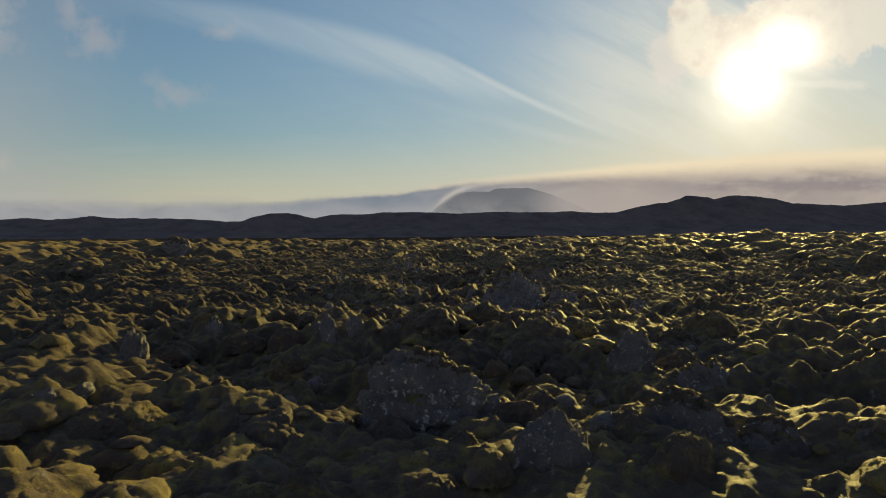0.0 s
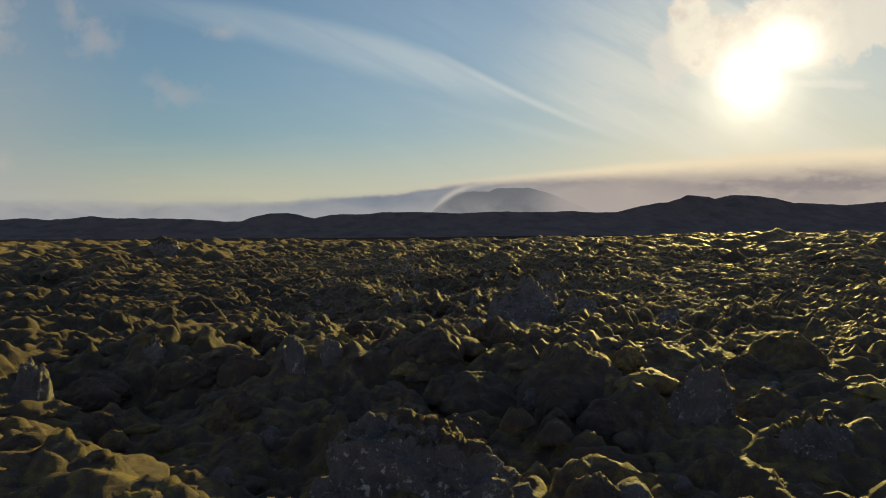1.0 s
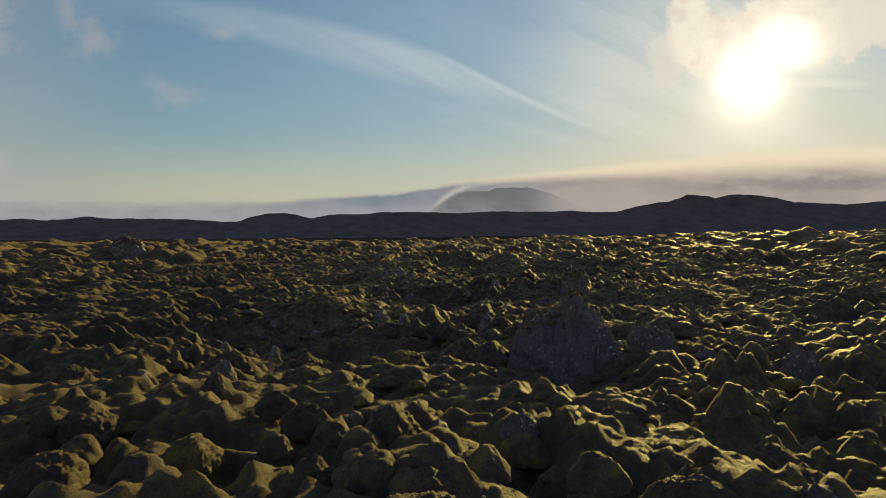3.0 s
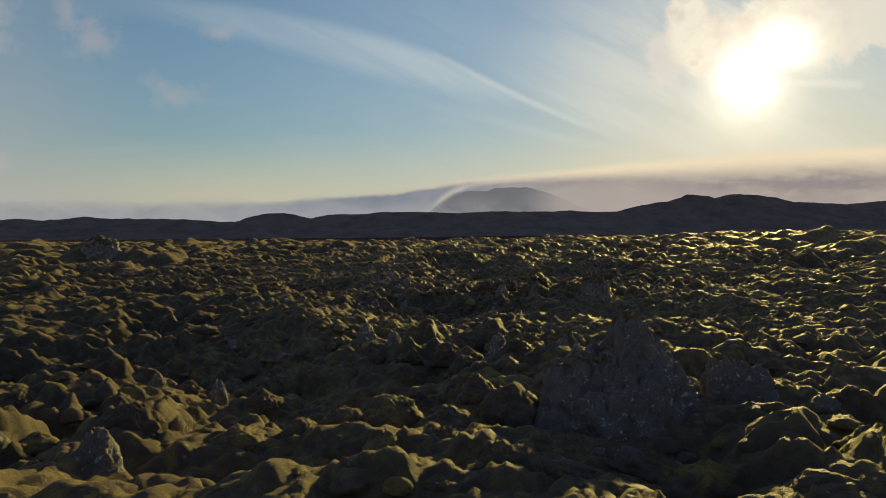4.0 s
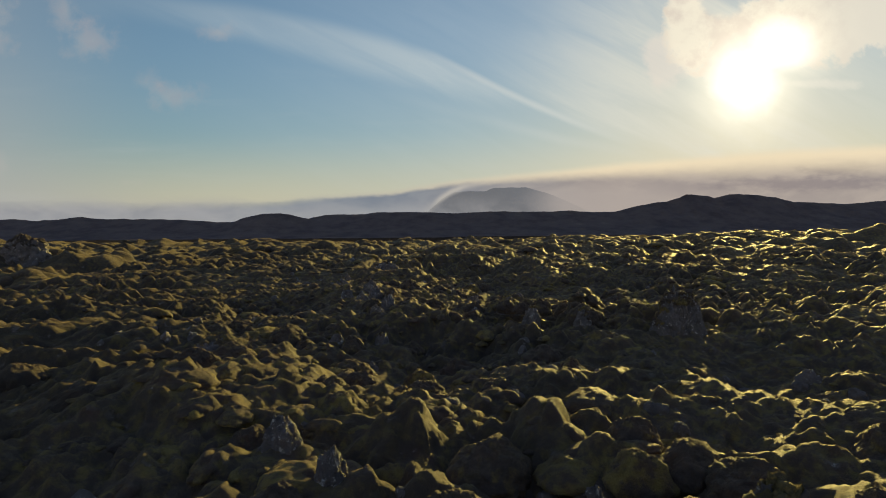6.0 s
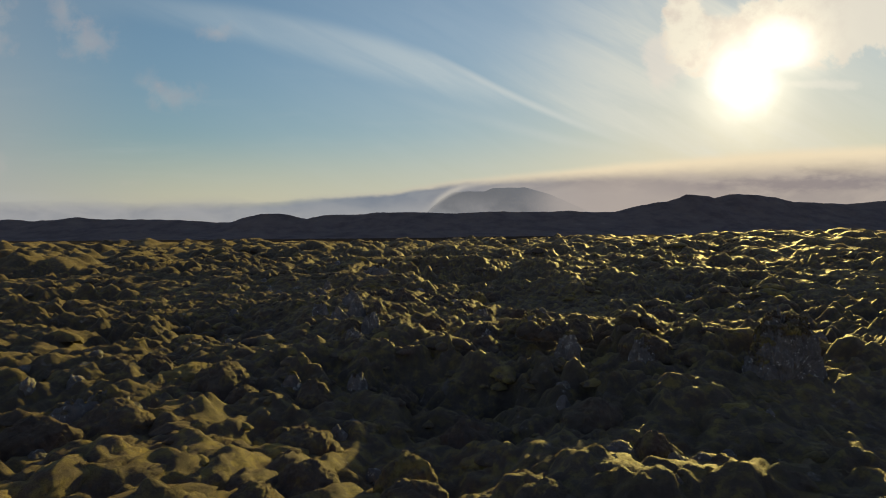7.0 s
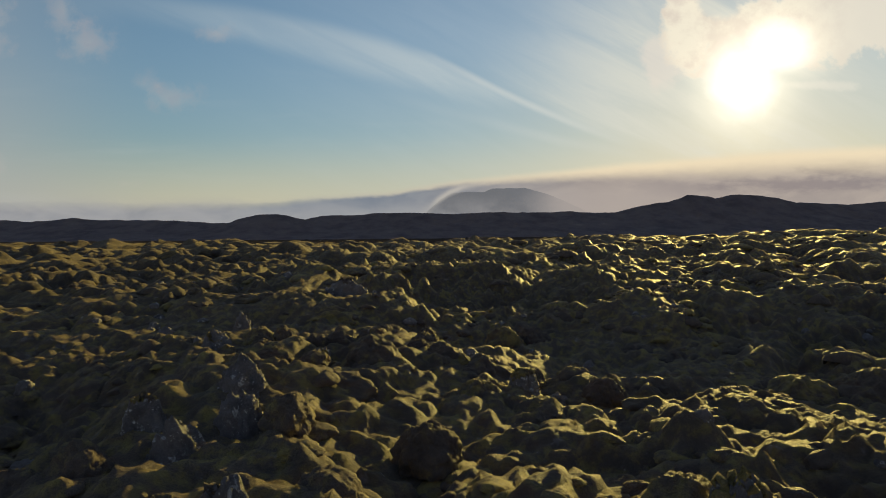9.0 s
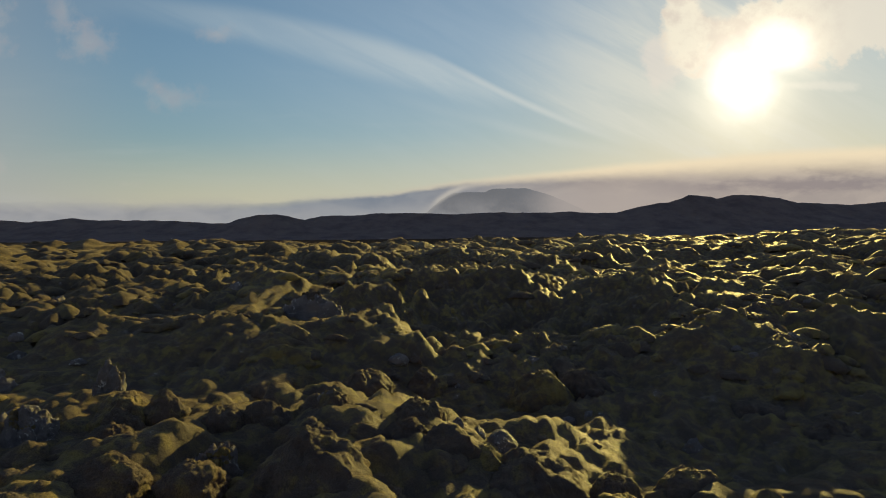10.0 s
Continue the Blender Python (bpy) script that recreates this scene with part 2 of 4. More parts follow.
def make_moss():
    m, g = material("fringe_moss")
    p = world_place(g)
    c, grain, living = moss_colours(g, p)
    n = bump(g, g.noise(p, 9.0, 5.0, 0.68), 0.055, 0.9)
    n = bump(g, g.noise(p, 24.0, 4.0, 0.7), 0.035, 0.9, n)
    n = bump(g, grain, 0.01, 0.8, n)
    finish(g, principled(g, c, 0.70, n, g.math("MULTIPLY", living, MOSS_SHEEN), (1.0, 0.80, 0.40, 1), g.math("MULTIPLY", living, MOSS_GLOSS)))
    return m


def make_rock():
    m, g = material("lichened_basalt")
    p = world_place(g)
    c, grain, blot = rock_colours(g, p)
    n = bump(g, g.noise(p, 6.0, 8.0, 0.72), 0.10, 1.0)
    n = bump(g, grain, 0.02, 0.9, n)
    finish(g, principled(g, c, 0.78, n, 0.0, gloss=0.35))
    return m


def make_lichen():
    m, g = material("crust_lichen")
    p = world_place(g)
    c = g.ramp(g.noise(p, 16.0, 5.0, 0.7), [(0.3, (0.12, 0.11, 0.10)), (0.6, (0.34, 0.33, 0.32)), (0.8, (0.58, 0.57, 0.55))])
    n = bump(g, g.noise(p, 60.0, 4.0, 0.7), 0.006, 1.0)
    finish(g, principled(g, c, 0.9, n, gloss=0.1))
    return m


def make_ground():
    """Lava rubble, soil and thin moss, darkened for the shade between cushions."""
    m, g = material("mossy_lava")
    p = world_place(g)
    mc, mg, close = moss_colours(g, p)
    rc, rg, rb = rock_colours(g, p)
    # dark tone that paints shade between cushions, stronger on steep faces
    earth_shade = g.ramp(g.noise(p, 3.1, 6.0, 0.68), [(0.3, (0.034, 0.031, 0.030)), (0.55, (0.060, 0.054, 0.050)), (0.8, (0.095, 0.084, 0.072))])
    up = g.node("ShaderNodeSeparateXYZ", {0: g.node("ShaderNodeNewGeometry").outputs["Normal"]}).outputs[2]
    living = g.math("MULTIPLY", g.step(up, 0.35, 0.8, 0.4, 1.0), g.step(g.noise(p, 0.55, 6.0, 0.66), 0.30, 0.55, 0.5, 1.0))
    bare = g.step(g.noise(p, 1.4, 5.0, 0.65), 0.60, 0.70, 0.0, 0.7)
    c = g.mix(bare, g.mix(living, earth_shade, mc), rc)
    n = bump(g, g.noise(p, 9.0, 5.0, 0.68), 0.055, 0.9)
    n = bump(g, g.noise(p, 24.0, 4.0, 0.7), 0.035, 0.9, n)
    n = bump(g, mg, 0.01, 0.8, n)
    finish(g, principled(g, c, 0.70, n, g.math("MULTIPLY", close, MOSS_SHEEN), (1.0, 0.80, 0.40, 1), g.math("MULTIPLY", close, MOSS_GLOSS)))
    return m


def make_hill():
    m, g = material("far_heath")
    p = world_place(g)
    c = g.ramp(g.noise(p, 0.012, 6.0, 0.62), [(0.3, (0.10, 0.085, 0.092)), (0.6, (0.15, 0.125, 0.125)), (0.8, (0.21, 0.18, 0.16))])
    n = bump(g, g.noise(p, 0.03, 8.0, 0.65), 9.0, 0.7)
    finish(g, principled(g, c, 0.95, n, gloss=0.0))
    return m


def make_twig():
    m, g = material("grey_twig")
    p = world_place(g)
    c = g.ramp(g.noise(p, 30.0, 3.0), [(0.3, (0.10, 0.075, 0.06)), (0.7, (0.26, 0.20, 0.17))])
    finish(g, principled(g, c, 0.7))
    return m


MOSS_SHEEN, MOSS_GLOSS = 0.10, 0.040
MOSS, ROCK, LICHEN, GROUND, HILL, TWIG = make_moss(), make_rock(), make_lichen(), make_ground(), make_hill(), make_twig()

# ---- relief: smooth noise on arrays ----


def lattice(i, j, k, seed):
    """A hash of whole numbers to 0..1."""
    h = (i.astype(np.int64) * 374761393 + j.astype(np.int64) * 668265263 + k * 2147483647 + seed * 1274126177) & 0xFFFFFFFF
    h = ((h ^ (h >> 13)) * 1274126177) & 0xFFFFFFFF
    h = ((h ^ (h >> 15)) * 2246822519) & 0xFFFFFFFF
    return ((h ^ (h >> 16)) & 0xFFFFFF) / float(0xFFFFFF)


def value2(x, y, seed=0):
    i, j = np.floor(x), np.floor(y)
    u, v = x - i, y - j
    u, v = u * u * (3 - 2 * u), v * v * (3 - 2 * v)
    a = lattice(i, j, 0, seed) * (1 - u) + lattice(i + 1, j, 0, seed) * u
    b = lattice(i, j + 1, 0, seed) * (1 - u) + lattice(i + 1, j + 1, 0, seed) * u
    return a * (1 - v) + b * v


def fbm2(x, y, octaves=4, seed=0, gain=0.5):
    total, amp, norm = 0.0, 1.0, 0.0
    for o in range(octaves):
        total = total + amp * value2(x * 2 ** o + 17.3 * o, y * 2 ** o - 9.1 * o, seed + o)
        norm += amp
        amp *= gain
    return total / norm


def cushions(x, y, size, seed, low=0.25):
    """Rounded cushions that grow into one another with soft creases between, 0..1."""
    x, y = x / size, y / size
    i0, j0 = np.floor(x), np.floor(y)
    best = np.full(x.shape, 0.0)
    for di in (-1, 0, 1):
        for dj in (-1, 0, 1):
            i, j = i0 + di, j0 + dj
            cx, cy = i + lattice(i, j, 1, seed), j + lattice(i, j, 2, seed)
            top = low + (1 - low) * lattice(i, j, 3, seed)
            reach = 0.7 + 0.5 * lattice(i, j, 4, seed)
            turn = 3.14 * lattice(i, j, 5, seed)
            dx, dy = x - cx, y - cy
            a, b = dx * np.cos(turn) + dy * np.sin(turn), (dy * np.cos(turn) - dx * np.sin(turn)) * 1.45
            d2 = (a * a + b * b) / (reach * reach)
            best += (top * np.clip(1 - d2, 0, 1) ** 0.8) ** 5
    return best ** 0.2


SWELLS = []


def swell(x, y, radius, height):
    """A broad rise or hollow of the lava field."""
    SWELLS.append((x, y, radius, height))


swell(-4, 50, 3.7, -0.65)
swell(-2, 54, 3.9, -0.63)
swell(-6, 54, 4.5, -0.94)
swell(0, 56.5, 3.6, -0.47)
swell(-6, 49, 4.4, -0.22)
swell(6.39, 14.59, 6.1, 0.65)
swell(-6.59, 25.49, 2.2, 0.15)
swell(-13.71, 28.74, 3.0, -0.43)
swell(13.59, 23.97, 7.2, -0.21)
swell(16.26, 47.57, 6.5, -0.15)
swell(-14.16, 25.82, 3.3, 0.64)
swell(-0.32, 30.94, 2.2, 0.10)
swell(-0.8, 30.33, 2.2, 0.67)
swell(-8.71, 43.74, 6.8, 0.13)
swell(-1.16, 28.82, 2.2, -0.15)
swell(4.46, 28.45, 3.1, 0.40)
swell(6.88, 28.02, 4.0, 0.47)
swell(-24.9, 58.64, 5.7, 0.15)
swell(-11.36, 83.26, 5.3, -0.40)
swell(-3.15, 70.82, 4.5, 0.54)
swell(-9.5, 60.69, 6.6, -2.19)
swell(2.8, 60.59, 2.2, 0.33)
swell(11.68, 89.43, 5.2, 0.85)
swell(-12.15, 79.91, 6.1, 0.25)
swell(-1.4, 75.84, 6.9, -0.88)
swell(2.83, 61.39, 2.2, 0.21)
swell(4.38, 62.29, 2.8, -0.26)
swell(-2.9, 65.7, 3.6, 0.19)
swell(-1.41, 85.43, 3.6, 0.21)
swell(-5.37, 86.23, 2.8, -0.11)
swell(-15.29, 91.07, 3.1, -0.13)
swell(1.08, 83.42, 5.3, -1.50)
swell(4.49, 91.93, 3.0, 0.27)
swell(3.73, 108.27, 5.5, -0.21)
swell(-0.78, 101.91, 4.9, -0.72)
swell(-6.11, 100.26, 4.3, 1.66)
swell(-3.62, 92.94, 2.4, 0.44)
swell(1.95, 125.13, 3.7, -0.35)
swell(-6.06, 96.04, 3.8, 0.48)
swell(-3.63, 109.17, 2.2, -0.48)
swell(1.87, 124.22, 3.7, 0.39)
swell(14.46, 119.28, 5.0, -0.09)
swell(-11.43, 116.67, 7.1, -0.10)
swell(-7.82, 116.28, 6.1, -0.11)
swell(-3.39, 110.77, 2.2, 0.42)
swell(2.3, 127.06, 5.0, -1.62)
swell(-20.53, 124.23, 8.0, 0.65)
swell(-15.63, 123.2, 7.7, -0.24)
swell(4.16, 104.52, 5.9, -0.78)
swell(-21.66, 110.08, 8.0, -0.45)
swell(-13.37, 98.95, 7.0, -1.43)
swell(-3.16, 99.12, 3.7, -0.16)
swell(-1.24, 92.14, 2.9, 0.19)
swell(1.37, 90.29, 3.1, -0.18)
swell(3.7, 89.6, 2.5, 0.35)
swell(7.2, 90.69, 3.1, 0.35)
swell(16.23, 104.17, 8.0, -1.72)
swell(-21.76, 109.72, 8.0, -0.51)
swell(-14.44, 90.97, 2.7, -0.18)
swell(-4.93, 82.34, 4.1, -0.66)
swell(13.58, 84.52, 4.4, -0.19)
swell(-14.27, 73.09, 7.8, 0.80)
swell(-4.38, 62.94, 3.9, 0.22)
swell(-2.09, 67.99, 3.7, -1.04)
swell(16.08, 77.76, 4.9, -1.95)
swell(20.11, 75.96, 3.9, 0.62)
swell(-19.86, 64.02, 8.0, -0.20)
swell(-19.9, 72.48, 8.0, -1.14)
swell(-3.21, 58.89, 3.5, -0.72)
swell(0.33, 60.7, 2.2, -0.43)
swell(6.83, 66.44, 6.1, -0.16)
swell(19.67, 77.07, 4.1, 0.33)
swell(24.41, 71.49, 8.0, -1.11)
swell(-23.78, 55.42, 5.5, -0.75)
swell(-13.51, 48.51, 7.8, -0.67)
swell(-1, 60.14, 2.6, -0.12)
swell(2.53, 53.74, 3.1, -0.14)
swell(2.42, 31.8, 3.1, 0.56)
swell(9.99, 35.43, 8.0, -0.66)
swell(-36.05, 59.88, 8.0, -1.15)
swell(-12.8, 25.36, 3.2, -1.49)
swell(-20.46, 54.24, 6.3, -0.21)
swell(-8.45, 24.1, 3.1, -0.78)
swell(-4.64, 21.68, 4.5, -1.24)
swell(-4.51, 26.62, 2.4, -0.50)
swell(-3.28, 29.07, 2.6, -0.29)
swell(2.27, 26.35, 3.7, -0.67)
swell(4.32, 23.18, 3.2, 0.29)
swell(6.11, 21.51, 3.7, -0.87)
swell(5, 50, 4.8, -0.37)
swell(8, 115, 4.5, -0.71)
swell(3, 117, 6.6, -1.75)
swell(8, 112, 4.2, -0.35)
swell(12, 112, 5.6, -1.03)
swell(-1.5, 69, 3.4, 1.2)
swell(-8, 71, 4.0, 0.9)
swell(-6, 17.2, 1.9, 0.6)
swell(-10.5, 17.6, 2.2, 0.6)
swell(-8, 12.6, 2.4, -0.5)
swell(-7.0, 108.8, 4.0, 0.85)
swell(-2.5, 116.5, 3.2, -0.9)
swell(-5.5, 113.6, 2.6, -0.7)
swell(5.5, 46.3, 3.0, -1.1)
swell(-9, 126, 5.5, 1.3)
swell(-11, 115, 4.0, -0.9)
swell(-0.5, 17, 6.1, -0.65)
swell(14, 84, 4.4, -0.20)
swell(-20, 150, 8.0, -0.36)
swell(-5, 177, 8.0, -1.75)
swell(-66, 140, 8.0, 1.78)
swell(11, 52, 6.5, -0.17)
swell(2.5, 13.3, 5.9, -0.41)
swell(7.8, 23.5, 3.6, -0.27)


def nearby(x, y, cx, cy, r):
    """The part of a grid, or of loose places, within r of a centre."""
    if x.ndim == 2:
        i, j = np.searchsorted(x[0], (cx - r, cx + r)), np.searchsorted(y[:, 0], (cy - r, cy + r))
        return np.s_[j[0]:j[1], i[0]:i[1]]
    return (np.abs(x - cx) < r) & (np.abs(y - cy) < r)


def base_height(x, y):
    """The lie of the land without its lumps."""
    z = np.interp(y, [-50, 10, 32, 45, 60, 80, 100, 125, 150, 200, 280, 340, 800], [-.6, -.6, -.4, -1.3, -2.1, -2.1, -1.6, -.2, .7, 1.3, 1.8, -1.5, -5])
    side = np.clip((np.abs(x) - 45) / 60, 0, 1)
    z = z + side * (fbm2(x / 26 + 3, y / 26, 3, 40) - 0.45) * 3.0
    z = z + 2.4 * np.clip(x / 130, 0, 1) * np.clip((y - 70) / 110, 0, 1)
    for sx, sy, r, h in SWELLS:
        part = nearby(x, y, sx, sy, 3 * r)
        z[part] += h * np.exp(-((x[part] - sx) ** 2 + (y[part] - sy) ** 2) / r ** 2)
    return z


MOUNDS = []


def moss_mound(x, y, top, width, height):
    """A moss-grown hump: its middle, the height of its crown, its width and how far it stands out."""
    MOUNDS.append((x, y, top, width, height))


moss_mound(-5.58, 11.56, -1.00, 1.31, 0.50)
moss_mound(-3.14, 12.35, -0.65, 1.29, 0.60)
moss_mound(-0.33, 12.55, -0.81, 1.87, 0.60)
moss_mound(5.4, 12.85, -0.00, 1.57, 0.83)
moss_mound(1.01, 12.92, -0.46, 0.93, 0.85)
moss_mound(-9.11, 13.42, -0.85, 0.90, 0.74)
moss_mound(-6.91, 14.08, -0.90, 2.22, 0.90)
moss_mound(-5.58, 14.23, -0.90, 1.22, 0.70)
moss_mound(0.5, 14.8, -0.64, 1.13, 0.81)
moss_mound(4.93, 14.9, -0.10, 1.41, 0.73)
moss_mound(-9.57, 15.72, -0.20, 1.78, 0.85)
moss_mound(-1.54, 16.29, -0.73, 1.40, 0.98)
moss_mound(-4.77, 16.3, -0.55, 1.99, 1.06)
moss_mound(-8.87, 16.45, -0.36, 1.56, 0.72)
moss_mound(2.39, 17.32, -0.56, 1.49, 0.76)
moss_mound(3.15, 18.23, -0.55, 1.22, 0.70)
moss_mound(3.08, 22.39, -0.74, 0.83, 0.61)
moss_mound(2.12, 23.21, -0.65, 0.88, 0.72)
moss_mound(0.43, 23.38, -0.90, 1.38, 0.65)
moss_mound(-9.85, 23.47, -1.34, 0.77, 0.59)
moss_mound(-0.63, 23.49, -1.01, 1.39, 0.73)
moss_mound(4.79, 23.59, -0.54, 1.40, 1.03)
moss_mound(-8.49, 23.73, -1.49, 0.66, 0.61)
moss_mound(10.36, 24.57, -0.50, 1.64, 0.79)
moss_mound(-11.06, 24.74, -1.15, 1.26, 0.96)
moss_mound(3.7, 24.84, -0.40, 1.26, 0.97)
moss_mound(-6.72, 25.46, -0.76, 1.03, 1.19)
moss_mound(-7.01, 25.81, -0.88, 1.73, 1.00)
moss_mound(-3.08, 25.93, -0.86, 1.79, 1.03)
moss_mound(-1.73, 26.5, -0.73, 2.00, 0.89)
moss_mound(4.63, 26.8, 0.58, 3.06, 1.76)
moss_mound(-0.11, 26.9, -0.61, 1.13, 0.74)
moss_mound(1.06, 27.0, -0.48, 2.69, 1.09)
moss_mound(-5.36, 27.2, -0.93, 1.15, 0.75)
moss_mound(6.83, 27.66, 0.25, 1.01, 0.78)
moss_mound(-13.37, 27.95, -0.87, 2.14, 0.77)
moss_mound(11.58, 28.31, -0.20, 1.73, 0.80)
moss_mound(4.79, 28.47, 0.62, 1.91, 1.30)
moss_mound(-7.72, 28.88, -0.13, 1.96, 1.02)
moss_mound(-13.49, 28.88, -0.84, 1.96, 0.61)
moss_mound(-10.12, 29.03, -0.33, 1.80, 0.83)
moss_mound(13.68, 29.1, 0.49, 3.06, 1.76)
moss_mound(-0.3, 29.75, 0.69, 1.87, 1.40)
moss_mound(-0.24, 30.69, 0.58, 1.16, 0.66)
moss_mound(14.39, 30.8, 0.09, 2.74, 1.35)
moss_mound(-20.54, 30.9, 0.28, 2.37, 1.02)
moss_mound(4.02, 31.14, 0.27, 1.30, 0.55)
moss_mound(-1.17, 31.2, 0.71, 0.88, 0.81)
moss_mound(2.56, 31.37, 0.57, 0.81, 0.73)
moss_mound(0.69, 32.1, 0.46, 0.88, 0.45)
moss_mound(-2.45, 32.34, 0.19, 0.99, 0.68)
moss_mound(-5.87, 32.82, 0.06, 0.94, 0.84)
moss_mound(-7.78, 32.93, 0.06, 1.25, 0.84)
moss_mound(1.68, 33.71, 0.16, 0.90, 0.58)
moss_mound(4.57, 33.93, -0.18, 1.25, 0.59)
moss_mound(-5.62, 34.47, -0.17, 1.08, 0.62)
moss_mound(-3.77, 34.75, -0.22, 0.74, 0.57)
moss_mound(-8.38, 35.0, -0.33, 0.88, 0.43)
moss_mound(-2.65, 35.52, -0.22, 0.66, 0.61)
moss_mound(-1.34, 36.06, 0.02, 1.35, 1.08)
moss_mound(-3.7, 37.1, -0.20, 1.16, 0.84)
moss_mound(-9.67, 37.4, -0.32, 1.19, 0.68)
moss_mound(-10.81, 37.61, -0.44, 0.91, 0.52)
moss_mound(-5.0, 38.73, -0.32, 0.97, 0.75)
moss_mound(-7.19, 39.85, -0.08, 1.04, 1.19)
moss_mound(1.44, 44.26, -0.82, 1.92, 1.03)
moss_mound(-15.36, 45.67, -1.06, 1.37, 1.05)
moss_mound(-0.07, 47.42, -1.52, 1.26, 0.65)
moss_mound(-3.02, 47.67, -1.84, 1.4, 0.38)
moss_mound(-6.32, 48.17, -1.77, 1.69, 0.58)
moss_mound(-9.99, 48.92, -1.17, 1.82, 1.19)
moss_mound(-4.62, 49.19, -1.79, 1.19, 0.53)
moss_mound(0.23, 50.27, -1.79, 1.7, 0.69)
moss_mound(-3.38, 50.48, -1.83, 1.44, 0.58)
moss_mound(2.41, 50.89, -1.17, 1.77, 1.36)
moss_mound(-6.96, 51.09, -2.25, 0.91, 0.43)
moss_mound(-2.03, 51.78, -1.81, 2.02, 0.75)
moss_mound(-16.82, 53.22, -1.83, 1.81, 1.04)
moss_mound(1.37, 53.46, -1.46, 1.39, 1.20)
moss_mound(-13.19, 53.98, -2.23, 1.43, 0.93)
moss_mound(4.19, 53.99, -1.74, 0.90, 0.83)
moss_mound(-14.09, 57.12, -2.75, 1.26, 0.85)
moss_mound(-8.35, 57.29, -3.07, 1.48, 0.97)
moss_mound(5.84, 58.27, -1.35, 2.40, 1.25)
moss_mound(6.83, 58.73, -1.75, 1.42, 0.74)
moss_mound(2.68, 59.01, -1.89, 1.06, 0.61)
moss_mound(4.82, 59.21, -1.50, 2.22, 1.20)
moss_mound(8.8, 59.29, -1.79, 1.86, 0.76)
moss_mound(1.12, 59.54, -1.96, 1.63, 1.07)
moss_mound(-12.94, 59.85, -3.25, 1.65, 1.08)
moss_mound(-14.39, 59.85, -3.05, 1.65, 0.95)
moss_mound(3.85, 60.09, -1.26, 1.20, 1.10)
moss_mound(0.97, 60.18, -2.21, 1.57, 0.98)
moss_mound(9.09, 60.23, -1.78, 1.71, 0.74)
moss_mound(3.85, 60.6, -1.32, 1.04, 1.02)
moss_mound(8.24, 61.22, -1.82, 1.38, 0.70)
moss_mound(1.4, 61.63, -1.97, 1.41, 0.90)
moss_mound(-2.17, 61.67, -2.85, 2.51, 1.16)
moss_mound(9.64, 62.91, -1.86, 1.36, 0.59)
moss_mound(-1.69, 63.4, -2.39, 1.05, 0.71)
moss_mound(-9.88, 63.51, -3.53, 1.06, 0.81)
moss_mound(0.12, 63.59, -2.10, 1.58, 0.91)
moss_mound(-4.05, 64.35, -2.21, 1.47, 1.06)
moss_mound(7.49, 64.41, -1.68, 1.65, 0.95)
moss_mound(5.13, 65.27, -1.80, 1.54, 0.89)
moss_mound(6.7, 65.82, -1.76, 1.96, 0.90)
moss_mound(12.39, 66.06, -1.46, 1.79, 1.15)
moss_mound(1.45, 66.86, -1.99, 2.06, 0.95)
moss_mound(5.69, 67.46, -1.64, 1.50, 0.99)
moss_mound(-6.05, 68.51, -2.13, 1.35, 0.78)
moss_mound(-17.4, 70.34, -1.87, 2.40, 1.10)
moss_mound(-3.65, 71.22, -1.82, 2.24, 1.14)
moss_mound(-13.3, 71.54, -1.54, 2.02, 0.87)
moss_mound(-4.57, 74.84, -2.12, 1.31, 0.60)
moss_mound(2.62, 75.4, -2.38, 1.75, 0.77)
moss_mound(-0.82, 75.87, -2.61, 1.67, 0.64)
moss_mound(-3.77, 76.65, -2.32, 1.62, 0.85)
moss_mound(-19.29, 76.74, -1.80, 2.42, 1.04)
moss_mound(-1.05, 77.53, -2.50, 1.56, 1.08)
moss_mound(-11.86, 77.75, -1.38, 1.89, 0.81)
moss_mound(6.33, 78.04, -2.10, 1.30, 0.75)
moss_mound(-10.84, 79.99, -1.53, 2.49, 0.92)
moss_mound(-4.57, 80.09, -2.48, 2.32, 1.23)
moss_mound(0.97, 81.98, -2.92, 1.98, 1.37)
moss_mound(5.56, 82.08, -2.20, 1.99, 1.15)
moss_mound(-2.42, 82.83, -3.19, 1.26, 0.72)
moss_mound(-7.97, 84.08, -2.16, 1.11, 0.77)
moss_mound(-5.27, 84.67, -2.11, 2.24, 1.55)
moss_mound(-1.72, 85.4, -2.57, 1.17, 0.94)
moss_mound(-9.4, 85.49, -1.54, 2.55, 1.33)
moss_mound(-12.87, 86.7, -1.39, 1.48, 1.13)
moss_mound(9.49, 87.8, -0.66, 2.04, 1.17)
moss_mound(1.19, 90.06, -1.54, 0.94, 0.95)
moss_mound(5.68, 90.21, -0.85, 1.07, 0.68)
moss_mound(-2.14, 90.27, -1.59, 0.96, 0.62)
moss_mound(6.96, 90.48, -0.57, 1.56, 0.96)
moss_mound(-4.46, 90.58, -1.43, 0.98, 0.71)
moss_mound(2.31, 90.75, -1.45, 1.47, 0.71)
moss_mound(-0.15, 91.03, -1.46, 1.14, 0.87)
moss_mound(6.26, 91.15, -0.71, 0.90, 0.59)
moss_mound(4.74, 91.39, -0.77, 1.30, 0.75)
moss_mound(-4.81, 91.64, -1.22, 1.45, 0.76)
moss_mound(-7.71, 92.82, -1.37, 2.25, 0.97)
moss_mound(-5.14, 93.14, -0.82, 1.46, 0.84)
moss_mound(2.53, 93.51, -1.17, 1.35, 0.78)
moss_mound(-2.39, 94.17, -0.82, 1.26, 0.72)
